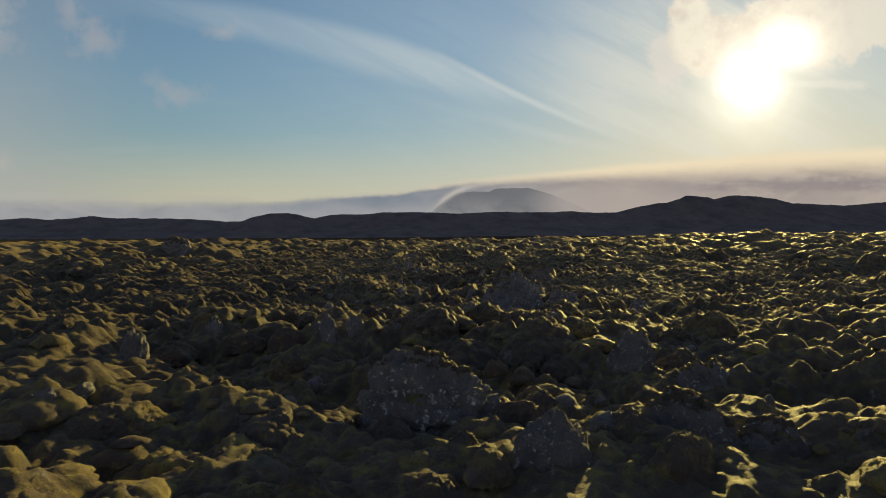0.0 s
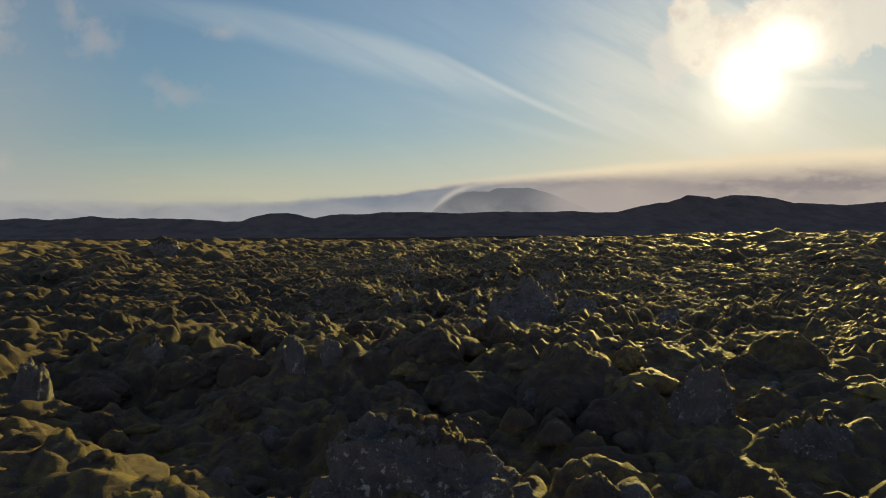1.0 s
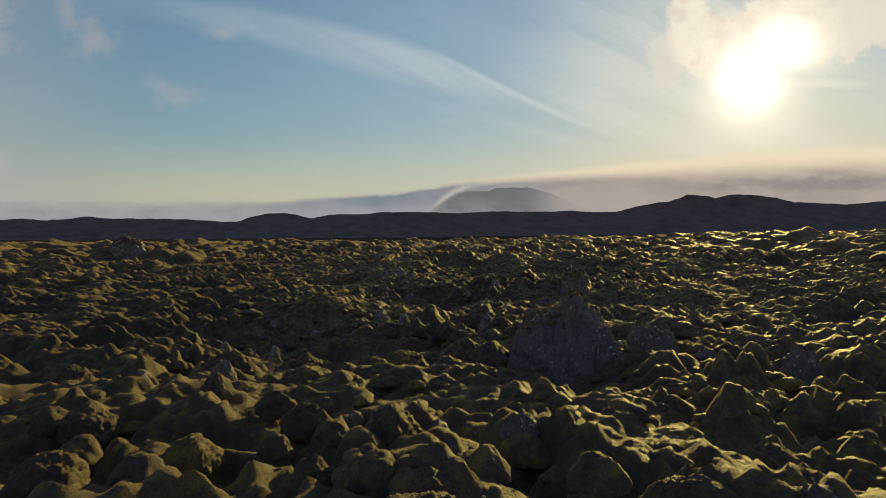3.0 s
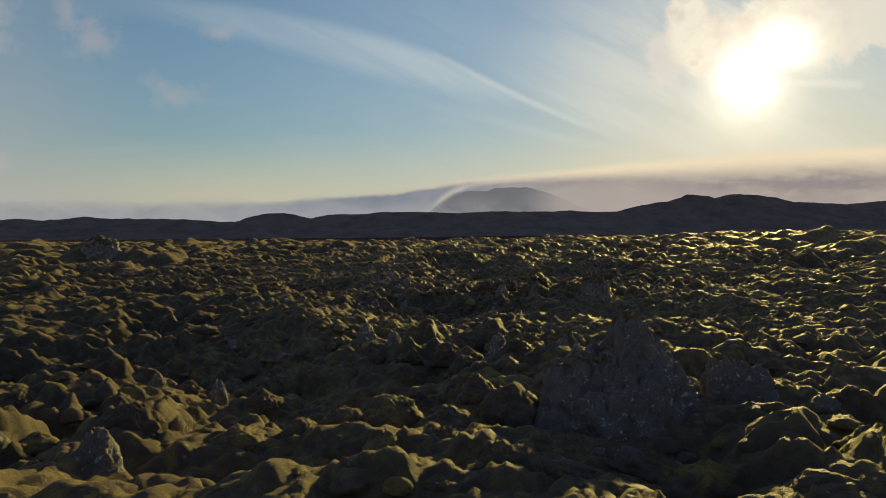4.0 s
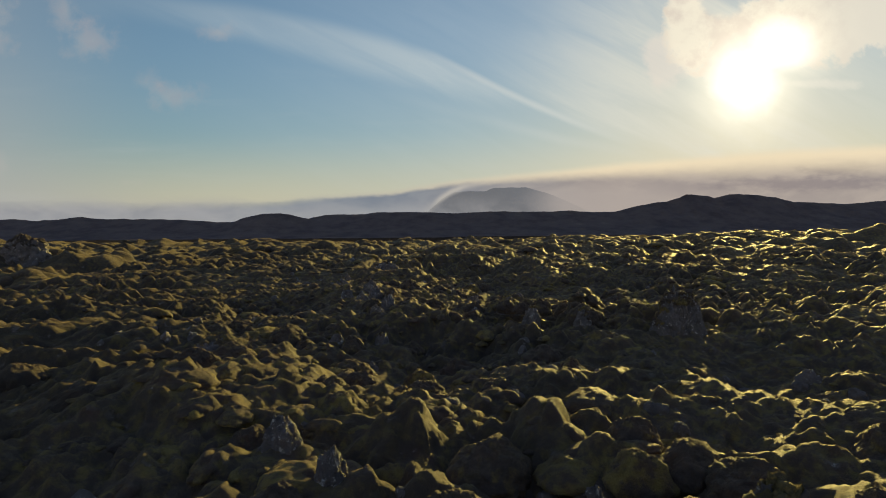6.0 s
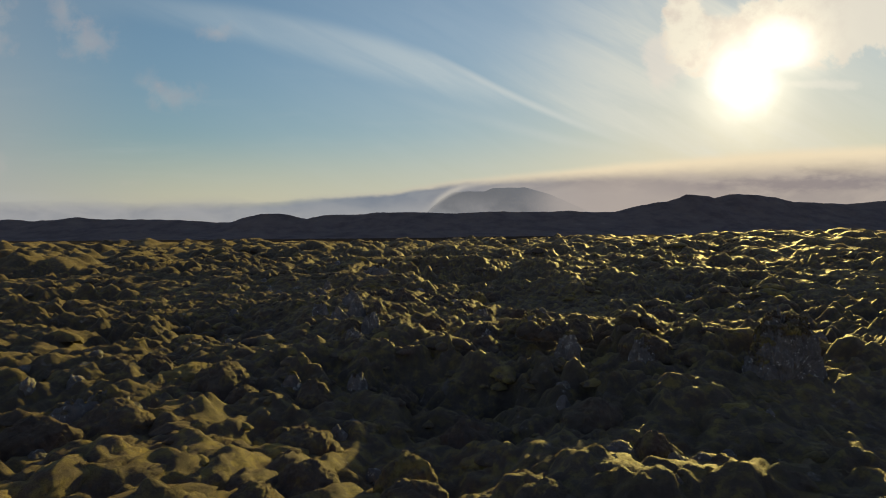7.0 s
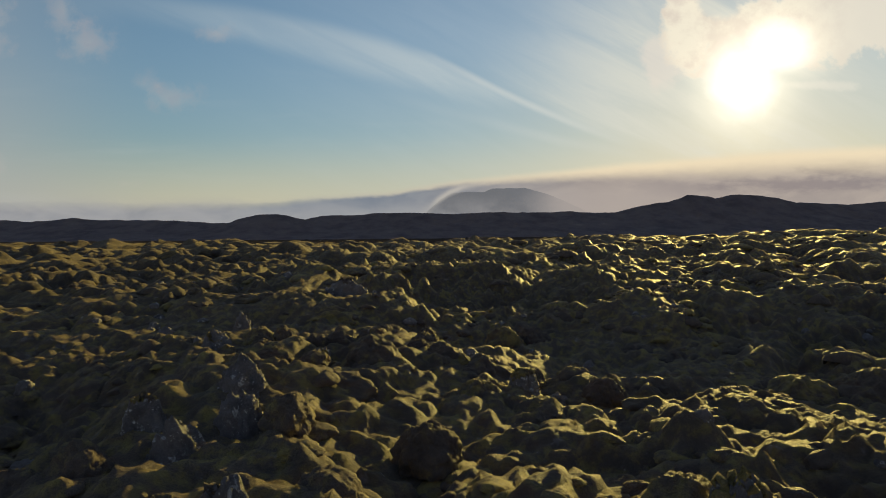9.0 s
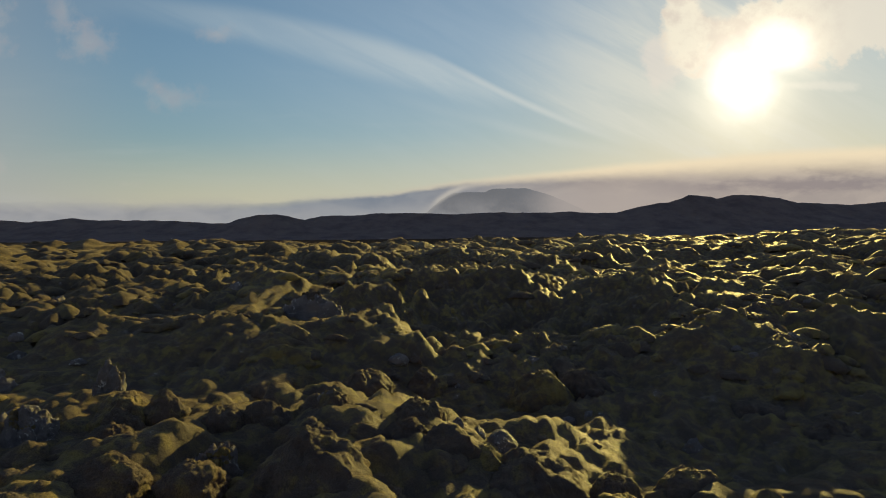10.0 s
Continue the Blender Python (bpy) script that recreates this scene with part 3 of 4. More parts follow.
moss_mound(4.48, 94.34, -1.11, 1.73, 0.72)
moss_mound(-10.93, 94.63, -1.68, 2.53, 1.09)
moss_mound(-9.33, 95.75, -1.34, 2.04, 0.98)
moss_mound(-8.26, 96.14, -0.92, 1.75, 1.01)
moss_mound(-4.08, 97.94, -0.41, 1.17, 0.89)
moss_mound(-0.52, 98.59, -1.41, 1.60, 0.92)
moss_mound(15.64, 101.73, -2.34, 2.73, 1.05)
moss_mound(1.27, 104.98, -1.87, 1.57, 1.06)
moss_mound(6.17, 105.2, -1.91, 1.33, 1.07)
moss_mound(20.52, 105.37, -2.02, 2.11, 1.06)
moss_mound(-6.68, 106.01, -0.74, 1.44, 0.59)
moss_mound(-5.1, 106.11, -0.91, 1.16, 0.48)
moss_mound(-2.87, 106.3, -0.38, 1.92, 1.58)
moss_mound(17.24, 106.33, -1.88, 2.73, 1.73)
moss_mound(14.49, 106.53, -2.26, 2.75, 1.27)
moss_mound(-8.98, 107.13, -0.87, 0.93, 0.53)
moss_mound(1.59, 107.6, -2.11, 1.43, 0.55)
moss_mound(-7.74, 108.08, -0.79, 1.36, 0.57)
moss_mound(3.82, 108.3, -2.17, 1.14, 0.58)
moss_mound(1.76, 108.33, -1.63, 2.34, 1.01)
moss_mound(-3.28, 108.55, -0.94, 1.29, 0.89)
moss_mound(0.8, 108.57, -1.63, 1.04, 0.75)
moss_mound(-0.13, 108.81, -1.14, 1.44, 0.90)
moss_mound(-8.01, 108.82, -0.70, 1.18, 0.61)
moss_mound(-2.18, 108.83, -1.12, 0.93, 0.61)
moss_mound(5.8, 108.88, -2.30, 1.94, 0.75)
moss_mound(-1.1, 108.98, -1.04, 1.07, 0.77)
moss_mound(-5.83, 109.49, -0.80, 1.11, 0.56)
moss_mound(-8.29, 109.59, -0.51, 1.39, 0.80)
moss_mound(-4.74, 109.64, -0.72, 1.26, 0.80)
moss_mound(-7.32, 109.65, -0.47, 0.98, 0.81)
moss_mound(-3.18, 110.21, -0.60, 1.72, 0.99)
moss_mound(-0.87, 110.47, -0.93, 1.61, 0.84)
moss_mound(12.17, 113.1, -2.53, 1.72, 0.79)
moss_mound(-3.13, 116.1, -1.40, 2.00, 1.38)
moss_mound(3.72, 117.2, -1.85, 2.31, 1.45)
moss_mound(5.45, 117.97, -1.94, 2.18, 1.25)
moss_mound(-0.9, 118.04, -1.90, 1.55, 1.02)


SMOOTH = ((-9.0, 117.0, 7.5), (7.0, 114.0, 8.0), (-7.0, 60.0, 6.5), (16.0, 101.0, 7.0), (11.0, 77.0, 8.0))


def evenness(x, y):
    """1 on the benches and hollow floors where the moss lies smooth, 0 elsewhere."""
    e = np.zeros(np.shape(x))
    for sx, sy, r in SMOOTH:
        e = np.maximum(e, np.exp(-(((x - sx) ** 2 + (y - sy) ** 2) / r ** 2) ** 2))
    return e


CRAGS = []


def lava_crag(x, y, top, width, depth, height, seed, label, peak=0.35, n=5, moss=0.5, turn=0.0):
    """A broken lava rock: its middle, the height of its crown, its size, how pointed and how mossy it is."""
    CRAGS.append((x, y, top, width, depth, height, seed, label, peak, n, moss, turn))


BIG = "large dark lava crag crusted with pale lichen"
DARK = "dark craggy lava rock among moss mounds"
PALE = "grey lava rock speckled with white lichen"
SPIRE = "narrow spire of broken lava beside moss mounds"
lava_crag(-0.5, 17.9, 0.88, 4.9, 2.6, 2.3, 3, BIG, 0.30, 6, 0.3)
lava_crag(2.6, 13.6, 0.32, 2.3, 1.6, 1.7, 5, PALE, 0.30, 5, 0.2)
lava_crag(6.5, 15.2, 0.25, 2.6, 1.6, 1.5, 6, PALE, 0.10, 5, 0.6, -25)
lava_crag(8.4, 14.7, -0.35, 2.6, 1.3, 1.3, 7, PALE, 0.10, 5, 0.4, -30)
lava_crag(7.8, 23.9, 0.50, 2.3, 1.8, 1.9, 8, PALE, 0.20, 5, 0.35)
lava_crag(9.8, 21.6, -0.35, 2.6, 2.0, 1.6, 9, DARK, 0.20, 5, 0.3)
lava_crag(-14, 25.9, 0.30, 1.8, 1.6, 2.1, 10, DARK, 0.50, 5, 0.2)
lava_crag(-12.3, 31.2, 0.20, 1.7, 1.4, 1.6, 11, PALE, 0.50, 5, 0.3)
lava_crag(-5.8, 28.8, 0.55, 1.2, 1.0, 1.6, 12, PALE, 0.50, 5, 0.2)
lava_crag(-4.6, 29.6, 0.35, 1.3, 1.1, 1.3, 13, DARK, 0.30, 5, 0.4)
lava_crag(-9.2, 45.6, -0.95, 1.6, 1.3, 1.3, 14, PALE, 0.40, 5, 0.4)
lava_crag(6.0, 50.4, 1.32, 6.6, 4.4, 4.6, 15, BIG, 0.30, 6, 0.30)
lava_crag(10.8, 51.6, -0.35, 4.2, 2.6, 2.2, 16, BIG, 0.30, 6, 0.2)
lava_crag(16.3, 47.9, -0.90, 2.6, 2.0, 1.9, 17, DARK, 0.50, 5, 0.3)
lava_crag(-10.4, 57.2, -2.5, 0.8, 0.7, 1.0, 18, SPIRE, 0.70, 5, 0.1)
lava_crag(-14, 58.8, -2.5, 1.1, 0.9, 0.9, 19, SPIRE, 0.50, 5, 0.3)
lava_crag(3, 61.5, -1.15, 1.25, 1.1, 1.5, 20, PALE, 0.40, 5, 0.15)
lava_crag(9.5, 58.4, -0.30, 2.0, 1.6, 1.6, 21, PALE, 0.40, 5, 0.3)
lava_crag(6.4, 61.3, -0.95, 2.3, 1.5, 1.4, 22, DARK, 0.20, 5, 0.4)
lava_crag(-2.9, 65.2, -1.60, 1.1, 1.0, 1.3, 23, PALE, 0.50, 5, 0.15)
lava_crag(-4.9, 67.8, -1.60, 1.6, 1.3, 1.3, 24, PALE, 0.40, 5, 0.2)
lava_crag(-12, 80.9, -1.47, 4.2, 2.4, 1.9, 25, DARK, 0.15, 5, 0.5)
lava_crag(14.3, 84.9, 0.73, 3.9, 2.8, 3.4, 26, BIG, 0.28, 7, 0.8)
lava_crag(6, 88.2, -0.92, 1.3, 1.0, 1.1, 27, PALE, 0.20, 5, 0.3)
lava_crag(9.2, 87.2, -0.92, 1.5, 1.2, 1.3, 28, DARK, 0.10, 5, 0.5)
lava_crag(-3.9, 92.9, -0.47, 1.5, 1.3, 1.6, 29, PALE, 0.15, 5, 0.15)
lava_crag(-4.4, 91, -0.97, 1.3, 1.1, 1.3, 30, PALE, 0.20, 5, 0.15)
lava_crag(-6.2, 96.6, -0.52, 1.7, 1.4, 1.4, 31, PALE, 0.15, 5, 0.25)
lava_crag(-6.1, 100.4, 0.10, 2.3, 1.6, 1.6, 32, PALE, 0.25, 5, 0.3)
lava_crag(-5.4, 98.4, -0.42, 1.7, 1.4, 1.6, 33, BIG, 0.15, 5, 0.3)
lava_crag(-7.6, 98, -0.42, 1.5, 1.2, 1.4, 34, DARK, 0.15, 5, 0.4)
lava_crag(-9.9, 111.8, -0.07, 1.0, 0.9, 1.6, 35, SPIRE, 0.25, 5, 0.15)
lava_crag(-9.8, 108.4, -0.42, 1.9, 1.5, 1.5, 36, PALE, 0.15, 5, 0.2)
lava_crag(-6.9, 124.9, 0.53, 3.6, 2.4, 2.2, 37, DARK, 0.10, 5, 0.4)
lava_crag(-66.4, 142.6, 4.68, 9.0, 6.0, 4.2, 38, DARK, 0.25, 5, 0.6)
lava_crag(2.6, 93, -1.42, 1.2, 1.0, 1.2, 39, PALE, 0.20, 5, 0.3)
lava_crag(5.2, 93.4, -0.72, 2.2, 1.4, 1.5, 40, PALE, 0.10, 5, 0.5)
lava_crag(-5.2, 107.6, -1.12, 1.3, 1.0, 1.2, 41, DARK, 0.15, 5, 0.2)
lava_crag(-5, 105.6, -1.52, 1.4, 1.1, 1.2, 42, PALE, 0.10, 5, 0.3)
lava_crag(3.1, 106.2, -1.82, 1.5, 1.2, 1.1, 43, PALE, 0.10, 5, 0.45)
lava_crag(-3.6, 85.8, -2.12, 1.0, 0.9, 1.2, 44, PALE, 0.20, 5, 0.2)
lava_crag(-6.4, 85.6, -2.02, 1.2, 1.0, 1.2, 45, DARK, 0.20, 5, 0.3)


def land_height(x, y):
    """The lava field with its packed cushions of moss, broken crests and the footing of the larger mounds."""
    z = base_height(x, y) + 0.2
    calm = np.ones(x.shape)
    for mx, my, top, w, h in MOUNDS:
        part = nearby(x, y, mx, my, 2.6 * w)
        d2 = ((x[part] - mx) ** 2 + (y[part] - my) ** 2) / w ** 2
        calm[part] *= 1 - 0.55 * np.exp(-d2 / 0.35)
        z[part] += (top - 0.72 * h - z[part]) * 0.7 * np.exp(-d2 / 0.6)
    for mx, my, top, w, deep, h, *_ in CRAGS:
        part = nearby(x, y, mx, my, 2.6 * w)
        d2 = ((x[part] - mx) ** 2 + (y[part] - my + 0.3 * w) ** 2) / w ** 2
        calm[part] *= 1 - 0.7 * np.exp(-d2 / 0.5)
        z[part] += np.minimum(top - 0.6 * h - z[part], 0) * np.exp(-d2 / 0.8)
    wx, wy = x + 0.9 * (fbm2(x / 1.7, y / 1.7, 3, 5) - 0.5), y + 0.9 * (fbm2(x / 1.7 + 50, y / 1.7, 3, 6) - 0.5)
    rough = np.clip((fbm2(x / 11, y / 11, 3, 9) - 0.28) * 3.0, 0.55, 1.25) * calm * (1 - 0.55 * evenness(x, y))
    away = np.hypot(np.maximum(np.abs(x) - 30, 0), np.maximum(y - 118, 0))
    far = np.clip(away / 40, 0, 1)
    fine = np.clip(1.3 - away / 120, 0, 1)
    z = z + rough * (LUMPS[0] * cushions(wx, wy, 2.6, 11, 0.15) - 0.72 * LUMPS[0])
    z = z + rough * fine * (LUMPS[1] * cushions(wx, wy, 1.3, 12, 0.1) - 0.62 * LUMPS[1])
    z = z + (0.3 + 0.7 * rough) * fine * LUMPS[2] * (cushions(wx, wy, 0.62, 13, 0.0) - 0.6)
    z = z + far * (LUMPS[3] * (cushions(wx, wy, 5.2, 14, 0.0) - 0.6) + LUMPS[4] * (cushions(x, y, 15.0, 15, 0.0) - 0.65))
    ridge = 1 - np.abs(2 * fbm2(wx / 1.5, wy / 1.5, 4, 21, 0.6) - 1)
    crest = 1 - np.sqrt((2 * fbm2(wx / 7.0 + 7, wy / 4.6, 3, 25, 0.45) - 1) ** 2 + 0.012)
    z = z + LUMPS[6] * (0.25 + 0.75 * rough) * (crest ** 1.5 - 0.6)
    jagged = 0.10 * np.clip(-x / 6, 0, 1)                     # more broken rock on the near side of the field
    broken = np.clip((fbm2(x / 5.5, y / 5.5, 3, 22) - 0.48 + jagged) * 6, 0, 1) * (0.4 + 0.6 * calm)
    z = z + broken * fine * (0.55 * ridge ** 2 - 0.3)
    z = z + fine * LUMPS[5] * (cushions(wx + 0.06 * ridge, wy, 0.29, 16, 0.0) - 0.5)
    z = z + 0.06 * fine * (fbm2(x / 0.22, y / 0.22, 3, 31) - 0.5)
    return z


LUMPS = (1.2, 0.85, 0.54, 2.2, 2.8, 0.20, 2.4)


def spaced(start, stop, step, grow):
    """Places from start to stop, with steps that grow with the distance."""
    out = [start]
    while out[-1] < stop:
        out.append(out[-1] + step)
        step *= 1 + grow
    return out


def build_ground():
    half = spaced(0, 12, 0.15, 0) + spaced(12.15, 2600, 0.15, 0.0125)
    xs = np.array([-v for v in reversed(half[1:])] + half)
    front = spaced(6.0, 104, 0.15, 0) + spaced(104.1, 3400, 0.12, 0.0135)
    back = [6.0 - v for v in spaced(0.3, 600, 0.3, 0.09)]
    ys = np.array(list(reversed(back)) + front)
    X, Y = np.meshgrid(xs, ys)
    Z = land_height(X, Y).ravel()
    nx, ny = len(xs), len(ys)
    co = np.column_stack((X.ravel(), Y.ravel(), Z)).astype(np.float32)
    idx = np.arange(nx * ny).reshape(ny, nx)
    quads = np.stack((idx[:-1, :-1], idx[:-1, 1:], idx[1:, 1:], idx[1:, :-1]), -1).reshape(-1, 4)
    me = bpy.data.meshes.new("ground")
    me.vertices.add(len(co))
    me.vertices.foreach_set("co", co.ravel())
    me.loops.add(quads.size)
    me.loops.foreach_set("vertex_index", quads.ravel().astype(np.int32))
    me.polygons.add(len(quads))
    me.polygons.foreach_set("loop_start", np.arange(0, quads.size, 4, dtype=np.int32))
    me.update(calc_edges=True)
    me.shade_smooth()
    me.materials.append(GROUND)
    tagged(new("ground", me), "rolling lava field under yellow-green fringe moss", "ground", kind="structure")
    return xs, ys, Z.reshape(ny, nx)


LAND = build_ground()


def land_at(x, y):
    """Height and slope of the built ground at loose places."""
    xs, ys, Z = LAND
    i = np.clip(np.searchsorted(xs, x) - 1, 0, len(xs) - 2)
    j = np.clip(np.searchsorted(ys, y) - 1, 0, len(ys) - 2)
    wx, wy = xs[i + 1] - xs[i], ys[j + 1] - ys[j]
    u, v = (x - xs[i]) / wx, (y - ys[j]) / wy
    a, b, c, d = Z[j, i], Z[j, i + 1], Z[j + 1, i], Z[j + 1, i + 1]
    z = (a * (1 - u) + b * u) * (1 - v) + (c * (1 - u) + d * u) * v
    return z, (b - a) / wx, (c - a) / wy


# ---- the far ridges, the mountain in the cloud and the fog bank ----
HORIZON = 416.0


def far_point(px, py, d):
    """A place on the far plane at distance d from bearings read across 1568 x 882."""
    return d * (px - 784) / 1016, 4.4 + d * (HORIZON - 0.0052 * (px - 784) - py) / 1016


def hill(name, label, skyline, d, depth, seed, mat):
    """A ridge with this skyline, falling towards the plain and away behind, with gullies."""
    pts = [far_point(a, b, d) for a, b in skyline]
    hx, hz = np.array([q[0] for q in pts]), np.array([q[1] for q in pts])
    xs = np.linspace(hx[0], hx[-1], 420)
    ts = np.concatenate((np.linspace(-1, 0, 60), np.linspace(0.03, 1, 16)))
    X, T = np.meshgrid(xs, ts)
    top = np.interp(X, hx, hz)
    top = top + (fbm2(X / 45, X * 0, 5, seed) - 0.5) * np.clip(top - 8, 0, 12) * 0.6
    gully = fbm2(X / 90 + T * 1.5, T * 4, 5, seed + 3) - 0.5
    fall = np.clip(1 - np.abs(T), 0, 1) ** (1.0 + 0.5 * (T < 0))
    Z = -6 + (top + 6) * fall + gully * 0.34 * (top + 6) * np.clip(np.abs(T) * 3, 0, 1) * fall
    Y = d + T * depth
    bm = bmesh.new()
    vs = [[bm.verts.new((X[j, i], Y[j, i], Z[j, i])) for i in range(len(xs))] for j in range(len(ts))]
    for j in range(len(ts) - 1):
        for i in range(len(xs) - 1):
            bm.faces.new((vs[j][i], vs[j][i + 1], vs[j + 1][i + 1], vs[j + 1][i])).smooth = True
    me = bpy.data.meshes.new(name)
    bm.to_mesh(me)
    bm.free()
    me.materials.append(mat)
    return tagged(new(name, me), label, "hill", "ridge on the horizon")


hill("distant_hill", "low dark heath ridge beyond the lava plain",
     [(-420, 400), (-200, 392), (0, 390), (40, 386), (85, 389), (120, 388), (160, 383), (200, 386), (270, 387), (340, 388), (385, 391), (425, 393), (470, 398), (560, 410), (620, 418)],
     2760, 420, 1, HILL)
hill("distant_hill", "small dark domed hill beside the lava plain",
     [(330, 418), (380, 403), (415, 394), (430, 391), (450, 384), (480, 378), (510, 377), (530, 381), (550, 386), (600, 394), (660, 406), (720, 418)],
     2700, 330, 2, HILL)
hill("distant_hill", "long flat dark ridge across the lava plain",
     [(470, 418), (540, 391), (565, 385), (590, 380), (640, 380), (680, 376), (740, 376), (800, 378), (870, 375), (940, 376), (1010, 375), (1080, 377), (1130, 376), (1200, 384), (1290, 400), (1360, 418)],
     2780, 430, 3, HILL)
hill("distant_hill", "broad dark hill with a craggy flat top",
     [(1010, 400), (1060, 384), (1100, 374), (1140, 364), (1180, 358), (1203, 352), (1213, 347), (1250, 349), (1262, 353), (1288, 346), (1330, 348), (1370, 352),
      (1400, 360), (1450, 362), (1490, 364), (1568, 358), (1700, 352), (1850, 360), (2000, 390)],
     2800, 460, 4, HILL)


def make_far_mountain():
    m, g = material("hazy_mountain")
    p = world_place(g)
    # bluish base colour, with the haze of distance painted in
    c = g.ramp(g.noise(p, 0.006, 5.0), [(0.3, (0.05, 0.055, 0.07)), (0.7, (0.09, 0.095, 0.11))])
    # aerial haze of the four kilometres between, painted as a faint glow
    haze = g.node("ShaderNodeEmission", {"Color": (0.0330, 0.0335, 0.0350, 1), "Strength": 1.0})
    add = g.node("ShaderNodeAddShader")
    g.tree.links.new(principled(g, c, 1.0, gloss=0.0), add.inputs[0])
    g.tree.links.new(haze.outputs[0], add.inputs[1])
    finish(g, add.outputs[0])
    return m


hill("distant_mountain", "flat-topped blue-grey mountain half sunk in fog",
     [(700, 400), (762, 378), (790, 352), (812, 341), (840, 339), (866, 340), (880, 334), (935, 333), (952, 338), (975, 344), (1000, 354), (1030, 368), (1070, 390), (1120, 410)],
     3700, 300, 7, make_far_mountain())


def fog_material(name, build):
    m, g = material(name)
    p = world_place(g)
    sep = g.node("ShaderNodeSeparateXYZ", {0: p})
    colour, alpha = build(g, p, sep.outputs[0], sep.outputs[2])
    # the fog glows by itself, with its light and shade in the colour
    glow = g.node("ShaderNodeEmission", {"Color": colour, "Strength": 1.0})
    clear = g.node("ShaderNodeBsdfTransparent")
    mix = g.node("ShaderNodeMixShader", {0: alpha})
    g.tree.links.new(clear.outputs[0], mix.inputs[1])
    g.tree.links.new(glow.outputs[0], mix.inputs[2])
    finish(g, mix.outputs[0])
    return m


def fog_sheet(name, label, d, mat, low, high):
    """A slightly curved sheet of cloud far behind the ridges."""
    bm = bmesh.new()
    n = 40
    rows = []
    for k in (0, 1):
        rows.append([bm.verts.new((-5200 + 10400 * i / n, d - 260 * ((i / n - 0.5) * 2) ** 2, (low, high)[k])) for i in range(n + 1)])
    for i in range(n):
        bm.faces.new((rows[0][i], rows[0][i + 1], rows[1][i + 1], rows[1][i]))
    me = bpy.data.meshes.new(name)
    bm.to_mesh(me)
    bm.free()
    me.materials.append(mat)
    ob = tagged(new(name, me), label, "cloud", kind="structure")
    ob.visible_shadow = False
    return ob


def bank_look(g, p, x, z):
    """Top edge climbing to the right, sunlight painted along it, grey and blue below."""
    u = g.math("DIVIDE", x, 4000.0)
    e = g.math("DIVIDE", g.math("SUBTRACT", z, 4.4), 4000.0)
    a, d = g.across_down(u, e)
    crest = g.table(a, 200, 400, [(0, 352), (250, 354), (480, 354), (600, 345), (700, 338), (800, 321), (900, 311), (1000, 301), (1100, 290), (1200, 282), (1300, 273), (1400, 266), (1568, 260)])
    q = g.node("ShaderNodeCombineXYZ", {0: g.math("MULTIPLY", u, 10.0), 1: g.math("MULTIPLY", e, 26.0), 2: 0.0}).outputs[0]
    big, fine = g.noise(q, 1.1, 5.0, 0.58, 0.4), g.noise(q, 3.2, 6.0, 0.6)
    under = g.math("SUBTRACT", d, g.math("ADD", crest, g.times(g.math("SUBTRACT", fine, 0.5), 7.0)))
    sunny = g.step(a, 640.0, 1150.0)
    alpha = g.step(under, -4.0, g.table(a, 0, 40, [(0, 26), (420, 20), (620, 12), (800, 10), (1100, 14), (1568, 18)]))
    # painted: blue-grey lee side below the crest, mist on the plain, warm grey sunward
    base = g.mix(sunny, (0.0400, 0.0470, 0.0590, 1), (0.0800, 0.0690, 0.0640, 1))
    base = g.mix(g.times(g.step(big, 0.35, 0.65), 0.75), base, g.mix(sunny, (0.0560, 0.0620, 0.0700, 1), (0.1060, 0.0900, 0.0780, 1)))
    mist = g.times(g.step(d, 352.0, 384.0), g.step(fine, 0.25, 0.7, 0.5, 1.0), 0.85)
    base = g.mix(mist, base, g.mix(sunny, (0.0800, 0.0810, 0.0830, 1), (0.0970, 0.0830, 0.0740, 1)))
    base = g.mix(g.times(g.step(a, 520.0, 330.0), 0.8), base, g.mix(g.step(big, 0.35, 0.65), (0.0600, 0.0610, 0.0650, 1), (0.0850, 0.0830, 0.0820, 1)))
    # shade of the folds under the thickest part, painted in
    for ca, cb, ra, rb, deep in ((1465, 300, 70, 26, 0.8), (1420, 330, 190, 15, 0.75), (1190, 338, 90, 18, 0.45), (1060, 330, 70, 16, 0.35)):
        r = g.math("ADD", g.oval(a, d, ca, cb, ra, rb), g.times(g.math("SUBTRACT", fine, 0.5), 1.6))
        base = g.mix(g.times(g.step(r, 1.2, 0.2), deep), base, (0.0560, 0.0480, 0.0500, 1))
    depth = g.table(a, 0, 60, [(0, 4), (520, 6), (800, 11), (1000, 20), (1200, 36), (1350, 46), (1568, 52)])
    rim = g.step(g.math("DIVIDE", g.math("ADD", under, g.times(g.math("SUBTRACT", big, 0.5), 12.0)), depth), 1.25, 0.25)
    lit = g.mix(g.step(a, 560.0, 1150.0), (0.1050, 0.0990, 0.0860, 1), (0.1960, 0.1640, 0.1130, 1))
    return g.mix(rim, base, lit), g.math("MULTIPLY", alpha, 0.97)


fog_sheet("fog_bank", "low fog bank rolling over the mountain, light painted along its crest", 4000, fog_material("fog", bank_look), -40, 900)


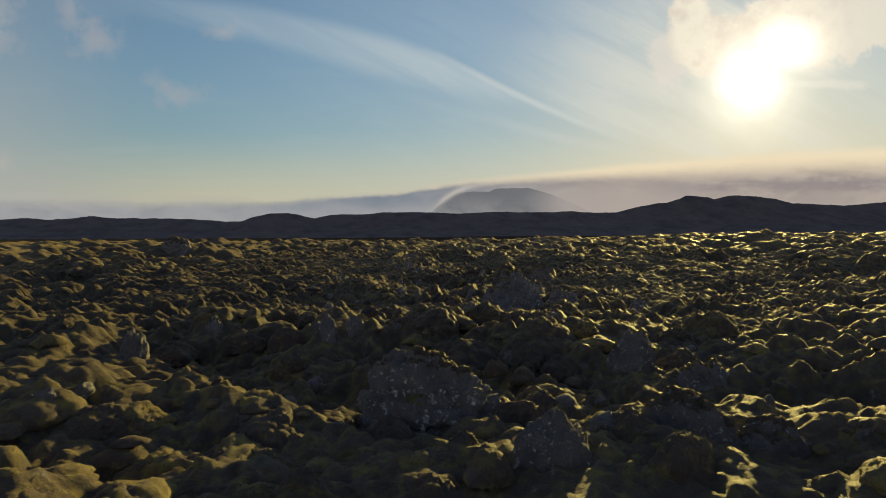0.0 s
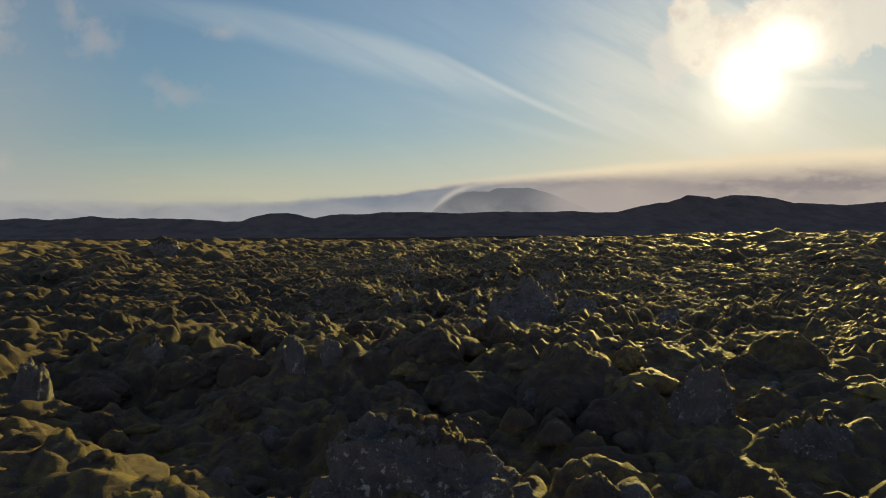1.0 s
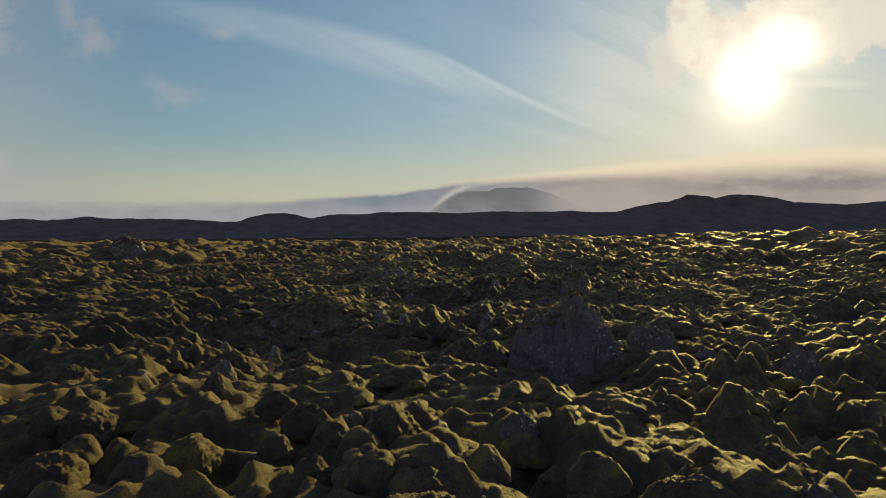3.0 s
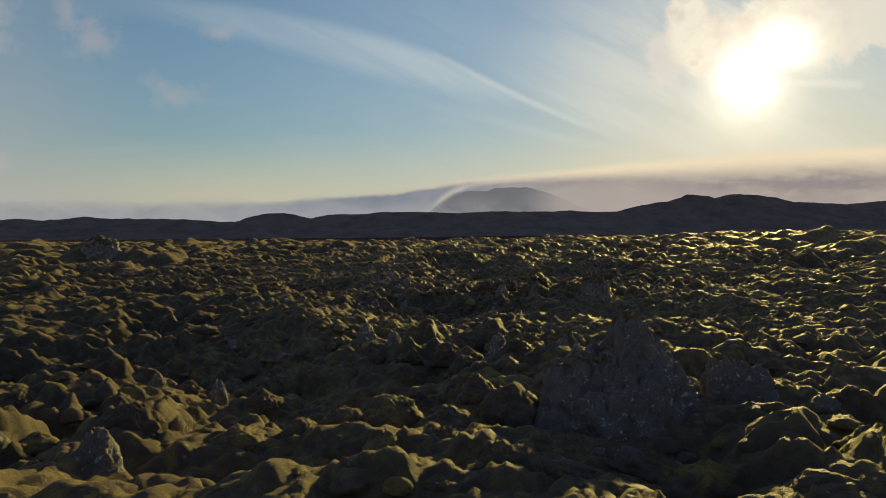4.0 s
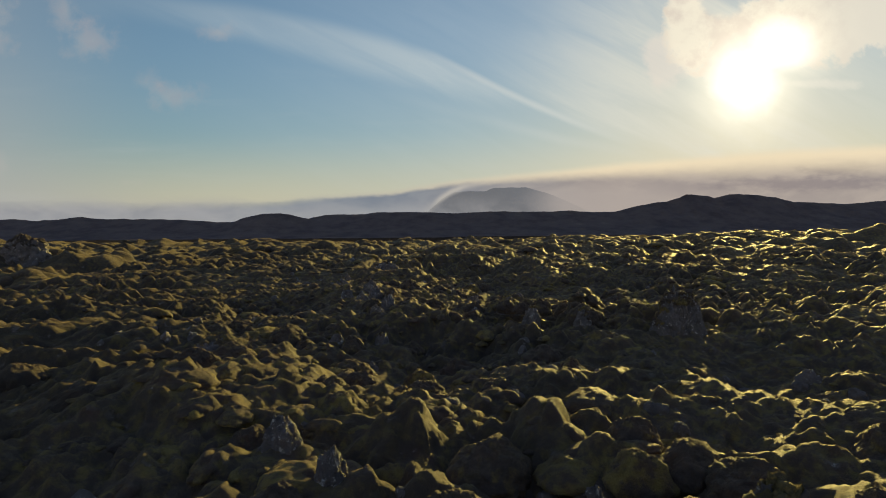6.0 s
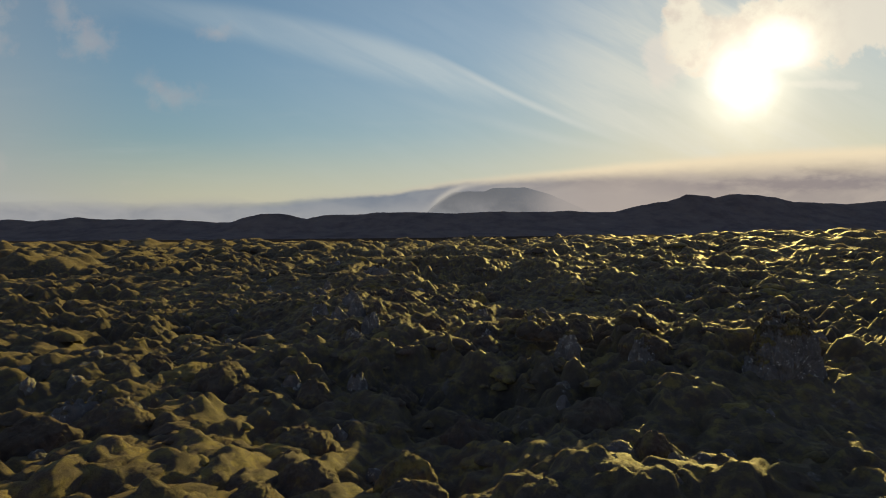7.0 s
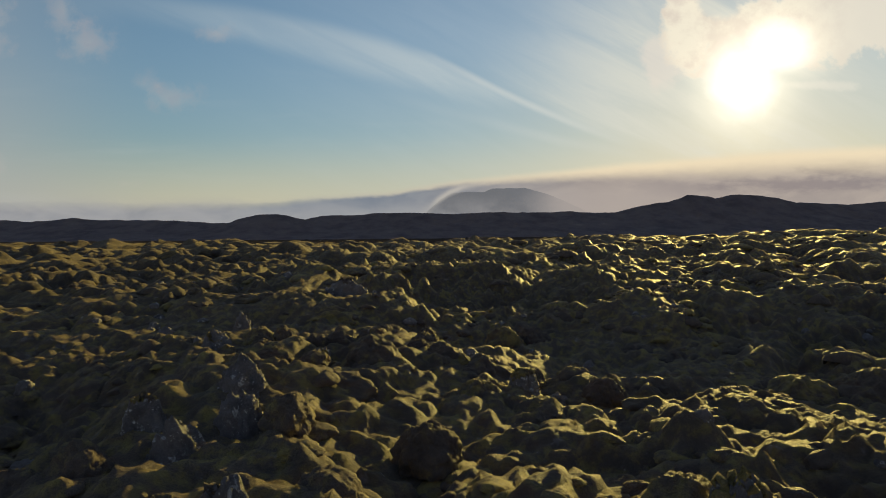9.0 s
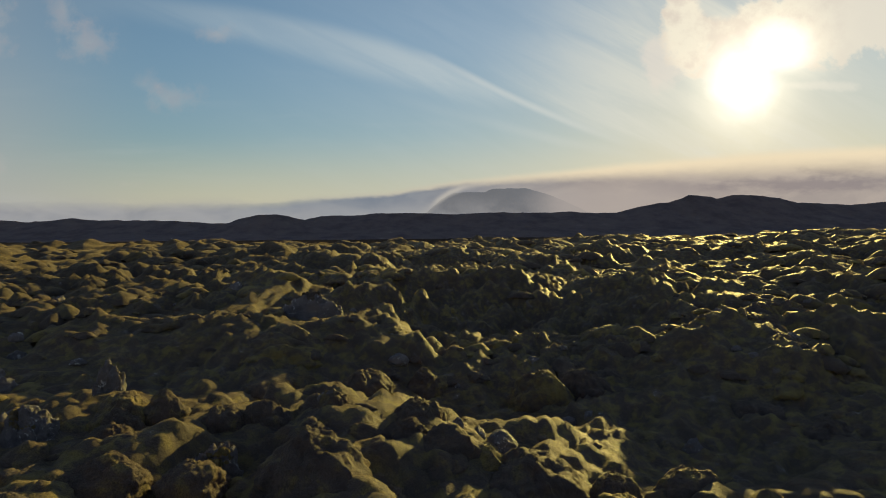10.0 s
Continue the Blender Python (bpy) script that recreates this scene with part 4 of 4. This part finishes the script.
def wisp_look(g, p, x, z):
    u = g.math("DIVIDE", x, 3400.0)
    e = g.math("DIVIDE", g.math("SUBTRACT", z, 4.4), 3400.0)
    a, d = g.across_down(u, e)
    q = g.node("ShaderNodeCombineXYZ", {0: g.math("MULTIPLY", u, 9.0), 1: g.math("MULTIPLY", e, 20.0), 2: 3.0}).outputs[0]
    n = g.noise(q, 1.3, 6.0, 0.6, 0.5)
    wave = g.times(g.math("SUBTRACT", n, 0.5), 16.0)
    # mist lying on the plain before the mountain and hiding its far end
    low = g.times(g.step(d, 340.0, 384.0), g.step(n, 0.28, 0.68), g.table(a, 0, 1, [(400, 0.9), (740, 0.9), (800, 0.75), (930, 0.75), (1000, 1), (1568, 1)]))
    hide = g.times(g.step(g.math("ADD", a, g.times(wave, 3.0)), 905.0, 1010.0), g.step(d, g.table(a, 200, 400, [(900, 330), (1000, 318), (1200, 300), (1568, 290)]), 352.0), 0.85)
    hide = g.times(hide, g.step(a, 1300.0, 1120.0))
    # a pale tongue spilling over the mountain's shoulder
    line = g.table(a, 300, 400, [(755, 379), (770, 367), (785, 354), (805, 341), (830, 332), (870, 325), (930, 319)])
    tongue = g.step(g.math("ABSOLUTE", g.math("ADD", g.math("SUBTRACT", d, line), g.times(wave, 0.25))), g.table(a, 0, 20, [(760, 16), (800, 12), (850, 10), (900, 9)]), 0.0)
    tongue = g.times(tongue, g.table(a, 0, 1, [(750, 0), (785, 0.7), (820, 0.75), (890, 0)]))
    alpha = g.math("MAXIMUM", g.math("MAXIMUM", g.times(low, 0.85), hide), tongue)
    # glowing mist colour, with warmer light painted in towards the sun
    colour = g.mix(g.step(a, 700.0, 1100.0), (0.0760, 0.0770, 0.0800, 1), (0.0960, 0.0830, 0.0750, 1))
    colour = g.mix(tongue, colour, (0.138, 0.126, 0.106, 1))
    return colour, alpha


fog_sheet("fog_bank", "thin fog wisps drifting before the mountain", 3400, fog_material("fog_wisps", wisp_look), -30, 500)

# ---- things on the lava field ----


def value3(p, seed=0):
    """Smooth noise of rows of places, 0..1."""
    i = np.floor(p).astype(np.int64)
    f = p - i
    f = f * f * (3 - 2 * f)
    out = 0.0
    for a in (0, 1):
        for b in (0, 1):
            for c in (0, 1):
                w = (f[:, 0] if a else 1 - f[:, 0]) * (f[:, 1] if b else 1 - f[:, 1]) * (f[:, 2] if c else 1 - f[:, 2])
                out = out + w * lattice(i[:, 0] + a, i[:, 1] + b, (i[:, 2] + c) * 7919, seed)
    return out


def fbm3(p, octaves, seed, gain=0.5):
    total, amp, norm = 0.0, 1.0, 0.0
    for o in range(octaves):
        total = total + amp * value3(p * 2.0 ** o + 5.7 * o, seed + o)
        norm += amp
        amp *= gain
    return total / norm


def blocks3(p, seed):
    """A random level for each of the broken blocks that fill space, and how near the joint is."""
    i0 = np.floor(p).astype(np.int64)
    d1, d2, level = np.full(len(p), 9.0), np.full(len(p), 9.0), np.zeros(len(p))
    for a in (-1, 0, 1):
        for b in (-1, 0, 1):
            for c in (-1, 0, 1):
                i, j, k = i0[:, 0] + a, i0[:, 1] + b, (i0[:, 2] + c)
                q = np.column_stack((i + lattice(i, j, k * 7919 + 1, seed), j + lattice(i, j, k * 7919 + 2, seed), k + lattice(i, j, k * 7919 + 3, seed)))
                d = np.sqrt(((p - q) ** 2).sum(1))
                first = d < d1
                d2 = np.where(first, d1, np.minimum(d2, d))
                level = np.where(first, lattice(i, j, k * 7919 + 4, seed), level)
                d1 = np.where(first, d, d1)
    return level, d2 - d1


BALLS = {}


def ball(n):
    """The corners and faces of a fine unit ball."""
    if n not in BALLS:
        bm = bmesh.new()
        bmesh.ops.create_icosphere(bm, subdivisions=n, radius=1.0)
        bm.verts.ensure_lookup_table()
        BALLS[n] = (np.array([v.co[:] for v in bm.verts]), np.array([[v.index for v in f.verts] for f in bm.faces]))
        bm.free()
    return BALLS[n]


def surface(name, co, faces, mat):
    """A smooth mesh of the faces, without the corners that none uses."""
    used = np.unique(faces)
    back = np.zeros(len(co), np.int64)
    back[used] = np.arange(len(used))
    me = bpy.data.meshes.new(name)
    me.from_pydata(co[used].tolist(), [], back[faces].tolist())
    me.shade_smooth()
    me.materials.append(mat)
    return me


def normals(co, faces):
    n = np.cross(co[faces[:, 1]] - co[faces[:, 0]], co[faces[:, 2]] - co[faces[:, 0]])
    out = np.zeros_like(co)
    for k in range(3):
        np.add.at(out, faces[:, k], n)
    return out / np.maximum(np.linalg.norm(out, axis=1, keepdims=True), 1e-9)


def part(name, me, parent, label=""):
    ob = new(name, me)
    ob.parent = parent
    return tagged(ob, label) if label else ob


# moss mounds: a few shapes, each hump turned and stretched to its own size


def dome_shape(seed, n):
    """A rounded cushion of unit half-width and height, with soft folds, cut below its foot."""
    co, faces = ball(n)
    bulge = fbm3(co * 1.4 + seed * 9.7, 2, seed) - 0.5
    folds = np.abs(fbm3(co * 2.4 + seed * 3.1, 2, seed + 50) - 0.5) * 2
    level, joint = blocks3(co * 2.6 + seed * 1.9, seed + 30)
    clump, seam = blocks3(co * 6.0 + seed * 1.3, seed + 40)
    tufts = fbm3(co * 12.0 + seed, 2, seed + 90) - 0.5
    r = 0.84 + 0.66 * bulge + 0.26 * np.minimum(folds, 0.3) + 0.12 * np.minimum(joint, 0.35) + 0.16 * np.minimum(seam, 0.4) + 0.08 * tufts
    co = co * r[:, None]
    co[:, :2] *= (1 + 0.45 * np.clip(0.75 - co[:, 2], 0, 0.9))[:, None]
    co = co / np.array((np.abs(co[:, 0]).max(), np.abs(co[:, 1]).max(), co[:, 2].max()))
    return co, faces[co[faces][:, :, 2].min(1) > -0.45]


def build_mounds():
    fine = [surface("moss_mound", *dome_shape(k, 5), MOSS) for k in range(1, 8)]
    plain = [surface("moss_mound", *dome_shape(k, 4), MOSS) for k in range(11, 18)]
    rng = random.Random(4)
    for k, (x, y, top, w, h) in enumerate(MOUNDS):
        ob = new("moss_mound", (fine if w > 0.95 else plain)[k % 7])
        tall = min(max(h, 0.40 * w), 0.55 * w)
        ob.location = (x, y, top - tall)
        ob.rotation_euler = (rng.uniform(-0.12, 0.12), rng.uniform(-0.12, 0.12), rng.uniform(-0.6, 0.6) + (3.14 if rng.random() < 0.5 else 0))
        ob.scale = (0.66 * w, 0.56 * w * rng.uniform(0.8, 1.3), tall)
        size = "broad" if w > 1.5 else "rounded" if w > 0.9 else "small"
        tagged(ob, f"{size} hump of yellow-green fringe moss over lava", "moss mound", "moss mounds of the lava field")


build_mounds()


def joined(name, shapes, x, y, z, wide, tall, rng):
    """Many cushions in one mesh."""
    kind = rng.integers(0, len(shapes), len(x))
    turn = rng.uniform(0, 6.28, len(x))
    stretch = rng.uniform(0.65, 1.5, len(x))
    cos, tris, start = [], [], 0
    for k, (co, faces) in enumerate(shapes):
        used = np.unique(faces)
        back = np.zeros(len(co), np.int64)
        back[used] = np.arange(len(used))
        co, faces = co[used], back[faces]
        m = np.flatnonzero(kind == k)
        p = co[None] * np.stack((wide[m] * stretch[m], wide[m] / stretch[m], tall[m]), 1)[:, None]
        a, b = np.cos(turn[m])[:, None], np.sin(turn[m])[:, None]
        p = np.stack((p[..., 0] * a - p[..., 1] * b + x[m, None], p[..., 0] * b + p[..., 1] * a + y[m, None], p[..., 2] + z[m, None]), -1)
        cos.append(p.reshape(-1, 3))
        tris.append((faces[None] + (start + np.arange(len(m)) * len(co))[:, None, None]).reshape(-1, 3))
        start += len(m) * len(co)
    co, tri = np.concatenate(cos).astype(np.float32), np.concatenate(tris).astype(np.int32)
    me = bpy.data.meshes.new(name)
    me.vertices.add(len(co))
    me.vertices.foreach_set("co", co.ravel())
    me.loops.add(tri.size)
    me.loops.foreach_set("vertex_index", tri.ravel())
    me.polygons.add(len(tri))
    me.polygons.foreach_set("loop_start", np.arange(0, tri.size, 3, dtype=np.int32))
    me.update(calc_edges=True)
    me.shade_smooth()
    me.materials.append(MOSS)
    return new(name, me)


def free_of_things(x, y):
    """Where neither a crag nor a placed mound stands."""
    keep = np.ones(len(x), bool)
    for cx, cy, top, w, deep, *_ in CRAGS:
        keep &= ((x - cx) / (0.48 * w)) ** 2 + ((y - cy) / (0.5 * deep + 0.1)) ** 2 > 1
    for cx, cy, top, w, h in MOUNDS:
        keep &= (x - cx) ** 2 + (y - cy) ** 2 > (0.34 * w) ** 2
    return keep


def build_cushions():
    rng = np.random.default_rng(5)
    small, large, far = [dome_shape(k, 3) for k in range(21, 27)], [dome_shape(k, 4) for k in range(31, 37)], [dome_shape(k, 2) for k in range(41, 45)]
    # beside and under the flight: small ones everywhere, large ones in between
    for name, label, shapes, count, low, high in (
            ("small_moss_cushions", "small rounded moss cushions packed over lava rubble", small, 3000, 0.18, 0.50),
            ("large_moss_cushions", "large rounded moss cushions packed over lava rubble", large, 450, 0.5, 1.2)):
        y = rng.uniform(9, 124, count)
        x = (rng.uniform(-1, 1, count)) * 15.5
        patchy = fbm2(x / 6, y / 6, 3, 61)
        keep = free_of_things(x, y) & (rng.uniform(0, 1, count) > 0.7 * evenness(x, y)) & (patchy + rng.uniform(-0.12, 0.12, count) > 0.34)
        x, y = x[keep], y[keep]
        wide = low + (high - low) * rng.uniform(0, 1, len(x)) ** 2
        wide = wide * 1.25
        tall = wide * rng.uniform(0.34, 0.56, len(x))
        z = land_at(x, y)[0] - rng.uniform(0.5, 0.8, len(x)) * tall
        tagged(joined(name, shapes, x, y, z, wide, tall, rng), label, "moss", kind="stuff")
    # farther off, coarser
    count = 9000
    d = 26 * (330 / 26) ** rng.uniform(0, 1, count)
    a = rng.uniform(-0.85, 0.85, count)
    x, y = a * d, 95 + d
    beside = rng.uniform(0, 1, count) < 0.4
    side = 12.5 * (75 / 12.5) ** rng.uniform(0, 1, count)
    x, y, d = np.where(beside, np.sign(a) * side, x), np.where(beside, rng.uniform(18, 130, count), y), np.where(beside, side * 1.2, d)
    patchy = fbm2(x / (4 + 0.12 * d), y / (4 + 0.12 * d), 3, 71)
    keep = free_of_things(x, y) & (patchy + rng.uniform(-0.08, 0.08, count) > 0.44)
    x, y, d = x[keep], y[keep], d[keep]
    wide = (0.16 + 0.0125 * d) * (0.35 + 1.7 * rng.uniform(0, 1, len(x)) ** 2.2)
    tall = wide * rng.uniform(0.4, 0.75, len(x)) * np.clip(1.1 - d / 300, 0.3, 1)
    z = land_at(x, y)[0] - rng.uniform(0.3, 0.75, len(x)) * tall
    tagged(joined("distant_moss_cushions", far, x, y, z, wide, tall, rng), "moss cushions spread over the distant lava", "moss", kind="stuff")


build_cushions()

# lava crags: broken basalt with lichen, moss on the ledges


def crag_shape(seed, n, peak):
    """A jagged block of about unit size: corners and faces. peak: 0 broad, 1 a spire."""
    co, faces = ball(n)
    p = co.copy()
    form = fbm3(p * 1.1 + seed * 4.3, 3, seed) - 0.5
    level, joint = blocks3(p * (2.1, 2.1, 2.8) + seed * 2.9 + 0.5 * fbm3(p * 3, 2, seed + 7)[:, None], seed)
    small, crack = blocks3(p * (5.5, 5.5, 6.5) + seed * 1.7, seed + 20)
    rough = fbm3(p * 12 + seed, 4, seed + 30, 0.6) - 0.5
    r = 0.8 + 0.55 * form + 0.15 * (level - 0.5) - 0.07 * np.exp(-joint / 0.06) + 0.07 * (small - 0.5) - 0.035 * np.exp(-crack / 0.06) + 0.15 * rough
    p = p * r[:, None]
    rise = np.clip(p[:, 2], 0, None)
    p[:, :2] *= (1 - peak * 0.55 * np.clip(rise, 0, 1))[:, None]
    p = p / np.array((np.abs(p[:, 0]).max(), np.abs(p[:, 1]).max(), p[:, 2].max()))
    return p, faces[p[faces][:, :, 2].min(1) > -0.55]


def pieces(faces, count):
    """The faces in sets that hang together, largest first."""
    mark = np.arange(count)
    while True:
        low = mark[faces].min(1)
        old = mark.copy()
        for k in range(3):
            np.minimum.at(mark, faces[:, k], low)
        mark = mark[mark]
        if (mark == old).all():
            break
    of = mark[faces[:, 0]]
    names, sizes = np.unique(of, return_counts=True)
    return [faces[of == names[k]] for k in np.argsort(-sizes)]


def build_crag(x, y, top, width, depth, height, seed, label, peak, n, moss, turn):
    """What lies below the ground is hidden by it; moss grows on the ledges."""
    p, faces = crag_shape(seed, n, peak)
    a = radians(turn)
    p = p * (width / 2, depth / 2, height)
    p[:, :2] = p[:, :2] @ np.array(((math.cos(a), math.sin(a)), (-math.sin(a), math.cos(a))))
    crag = tagged(new("lava_crag"), label, "lava rock", "crags of the lava field")
    crag.location = (x, y, top - height)
    part("rock", surface("rock", p, faces, ROCK), crag)
    nrm = normals(p, faces)
    cover = (nrm[:, 2] - 0.62) + (fbm3(p * 1.1 + seed, 3, seed + 60) - 0.5) * 1.3 + (moss - 0.5) + 0.35 * (p[:, 2] / height - 0.6)
    grown = p + nrm * (np.clip(cover * 0.5, -0.02, 0.11) + 0.03 * (fbm3(p * 7, 2, 5) - 0.5))[:, None]
    mossy = cover[faces].mean(1) > -0.02
    for cap in pieces(faces[mossy], len(p))[:5]:
        if len(cap) > 30:
            part("moss_cap", surface("moss_cap", grown, cap, MOSS), crag, "yellow-green moss on the ledges")
    # crusts of lichen on the bare faces
    crust = fbm3(p * 8.5 + seed * 3.3, 3, seed + 80, 0.6) - 0.645 - 0.25 * np.clip(cover, 0, 1)
    raised = p + nrm * np.clip(crust * 0.3, -0.004, 0.008)[:, None]
    pale = crust[faces].mean(1) > 0
    for patch in pieces(faces[pale], len(p))[:14]:
        if len(patch) > 6:
            part("lichen", surface("lichen", raised, patch, LICHEN), crag, "pale grey lichen crust")
    return crag


for spec in CRAGS:
    build_crag(*spec)

# loose lava stones between the mounds


def build_stones():
    rng = random.Random(8)
    shapes = []
    for k in range(8):
        p, faces = crag_shape(100 + k, 4, 0.3)
        shapes.append(surface("lava_stone", p, faces, ROCK))
    spots = []
    while len(spots) < 220:
        y = rng.uniform(11, 128)
        x = rng.uniform(-1, 1) * (8 + 0.1 * max(0, y - 20)) * 1.4
        cluster = fbm2(np.array([x / 4.5]), np.array([y / 4.5]), 2, 77)[0]
        if cluster > 0.52 and all(abs(x - a) + abs(y - b) > 0.5 for a, b in spots):
            spots.append((x, y))
    xs, ys = np.array(spots).T
    zs = land_at(xs, ys)[0]
    for k, (x, y, z) in enumerate(zip(xs, ys, zs)):
        s = rng.uniform(0.16, 0.48) * (1.25 if k % 5 == 0 else 1.0)
        ob = new("lava_stone", shapes[k % 8])
        ob.location = (x, y, z - 0.1 * s)
        ob.rotation_euler = (rng.uniform(-0.3, 0.3), rng.uniform(-0.3, 0.3), rng.uniform(0, 6.28))
        ob.scale = (s, s * rng.uniform(0.7, 1.1), s * rng.uniform(0.6, 1.2))
        tagged(ob, "rough grey lava stone lying in the moss", "lava rock", "loose lava stones")


build_stones()

# a bare twiggy shrub between the mounds


def tube(path, thick, thin):
    """A tapered twig along the path."""
    bm = bmesh.new()
    rings = []
    for i, q in enumerate(path):
        r = thick + (thin - thick) * i / (len(path) - 1)
        rings.append([bm.verts.new(q + Vector((r * math.cos(a), r * math.sin(a), 0))) for a in (0, 1.57, 3.14, 4.71)])
    for a, b in zip(rings, rings[1:]):
        for k in range(4):
            bm.faces.new((a[k], a[(k + 1) % 4], b[(k + 1) % 4], b[k])).smooth = True
    bm.faces.new(reversed(rings[0]))
    bm.faces.new(rings[-1])
    me = bpy.data.meshes.new("twig")
    bm.to_mesh(me)
    bm.free()
    me.materials.append(TWIG)
    return me


def shrub(x, y, width, height, count, seed):
    rng = random.Random(seed)
    z = float(land_at(np.array([x]), np.array([y]))[0][0])
    root = tagged(new("shrub"), "bare grey-brown twiggy shrub among the moss", "shrub")
    root.location = (x, y, z - 0.05)

    def grow(start, way, length, thick, parent, deep):
        path, q = [start], start
        for k in range(5):
            way = (way + Vector((rng.uniform(-0.3, 0.3), rng.uniform(-0.3, 0.3), rng.uniform(-0.08, 0.2)))).normalized()
            q = q + way * length / 5
            path.append(q)
        stem = part("stem" if deep == 0 else "twig", tube(path, thick, thick * 0.4), parent)
        if deep < 1:
            for k in range(3):
                at = path[rng.choice((2, 3, 4))]
                grow(at, (way + Vector((rng.uniform(-0.9, 0.9), rng.uniform(-0.9, 0.9), rng.uniform(0, 0.5)))).normalized(), length * rng.uniform(0.4, 0.65), thick * 0.55, stem, deep + 1)

    for k in range(count):
        a, lean = rng.uniform(0, 6.28), rng.uniform(0.1, 0.9)
        start = Vector((math.cos(a) * width * 0.18 * rng.random(), math.sin(a) * width * 0.18 * rng.random(), 0))
        grow(start, Vector((math.cos(a) * lean, math.sin(a) * lean, 1)).normalized(), height * rng.uniform(0.7, 1.2), 0.011, root, 0)


shrub(-9.6, 49.2, 1.8, 0.85, 34, 3)
shrub(-8.6, 49.9, 0.9, 0.6, 10, 5)
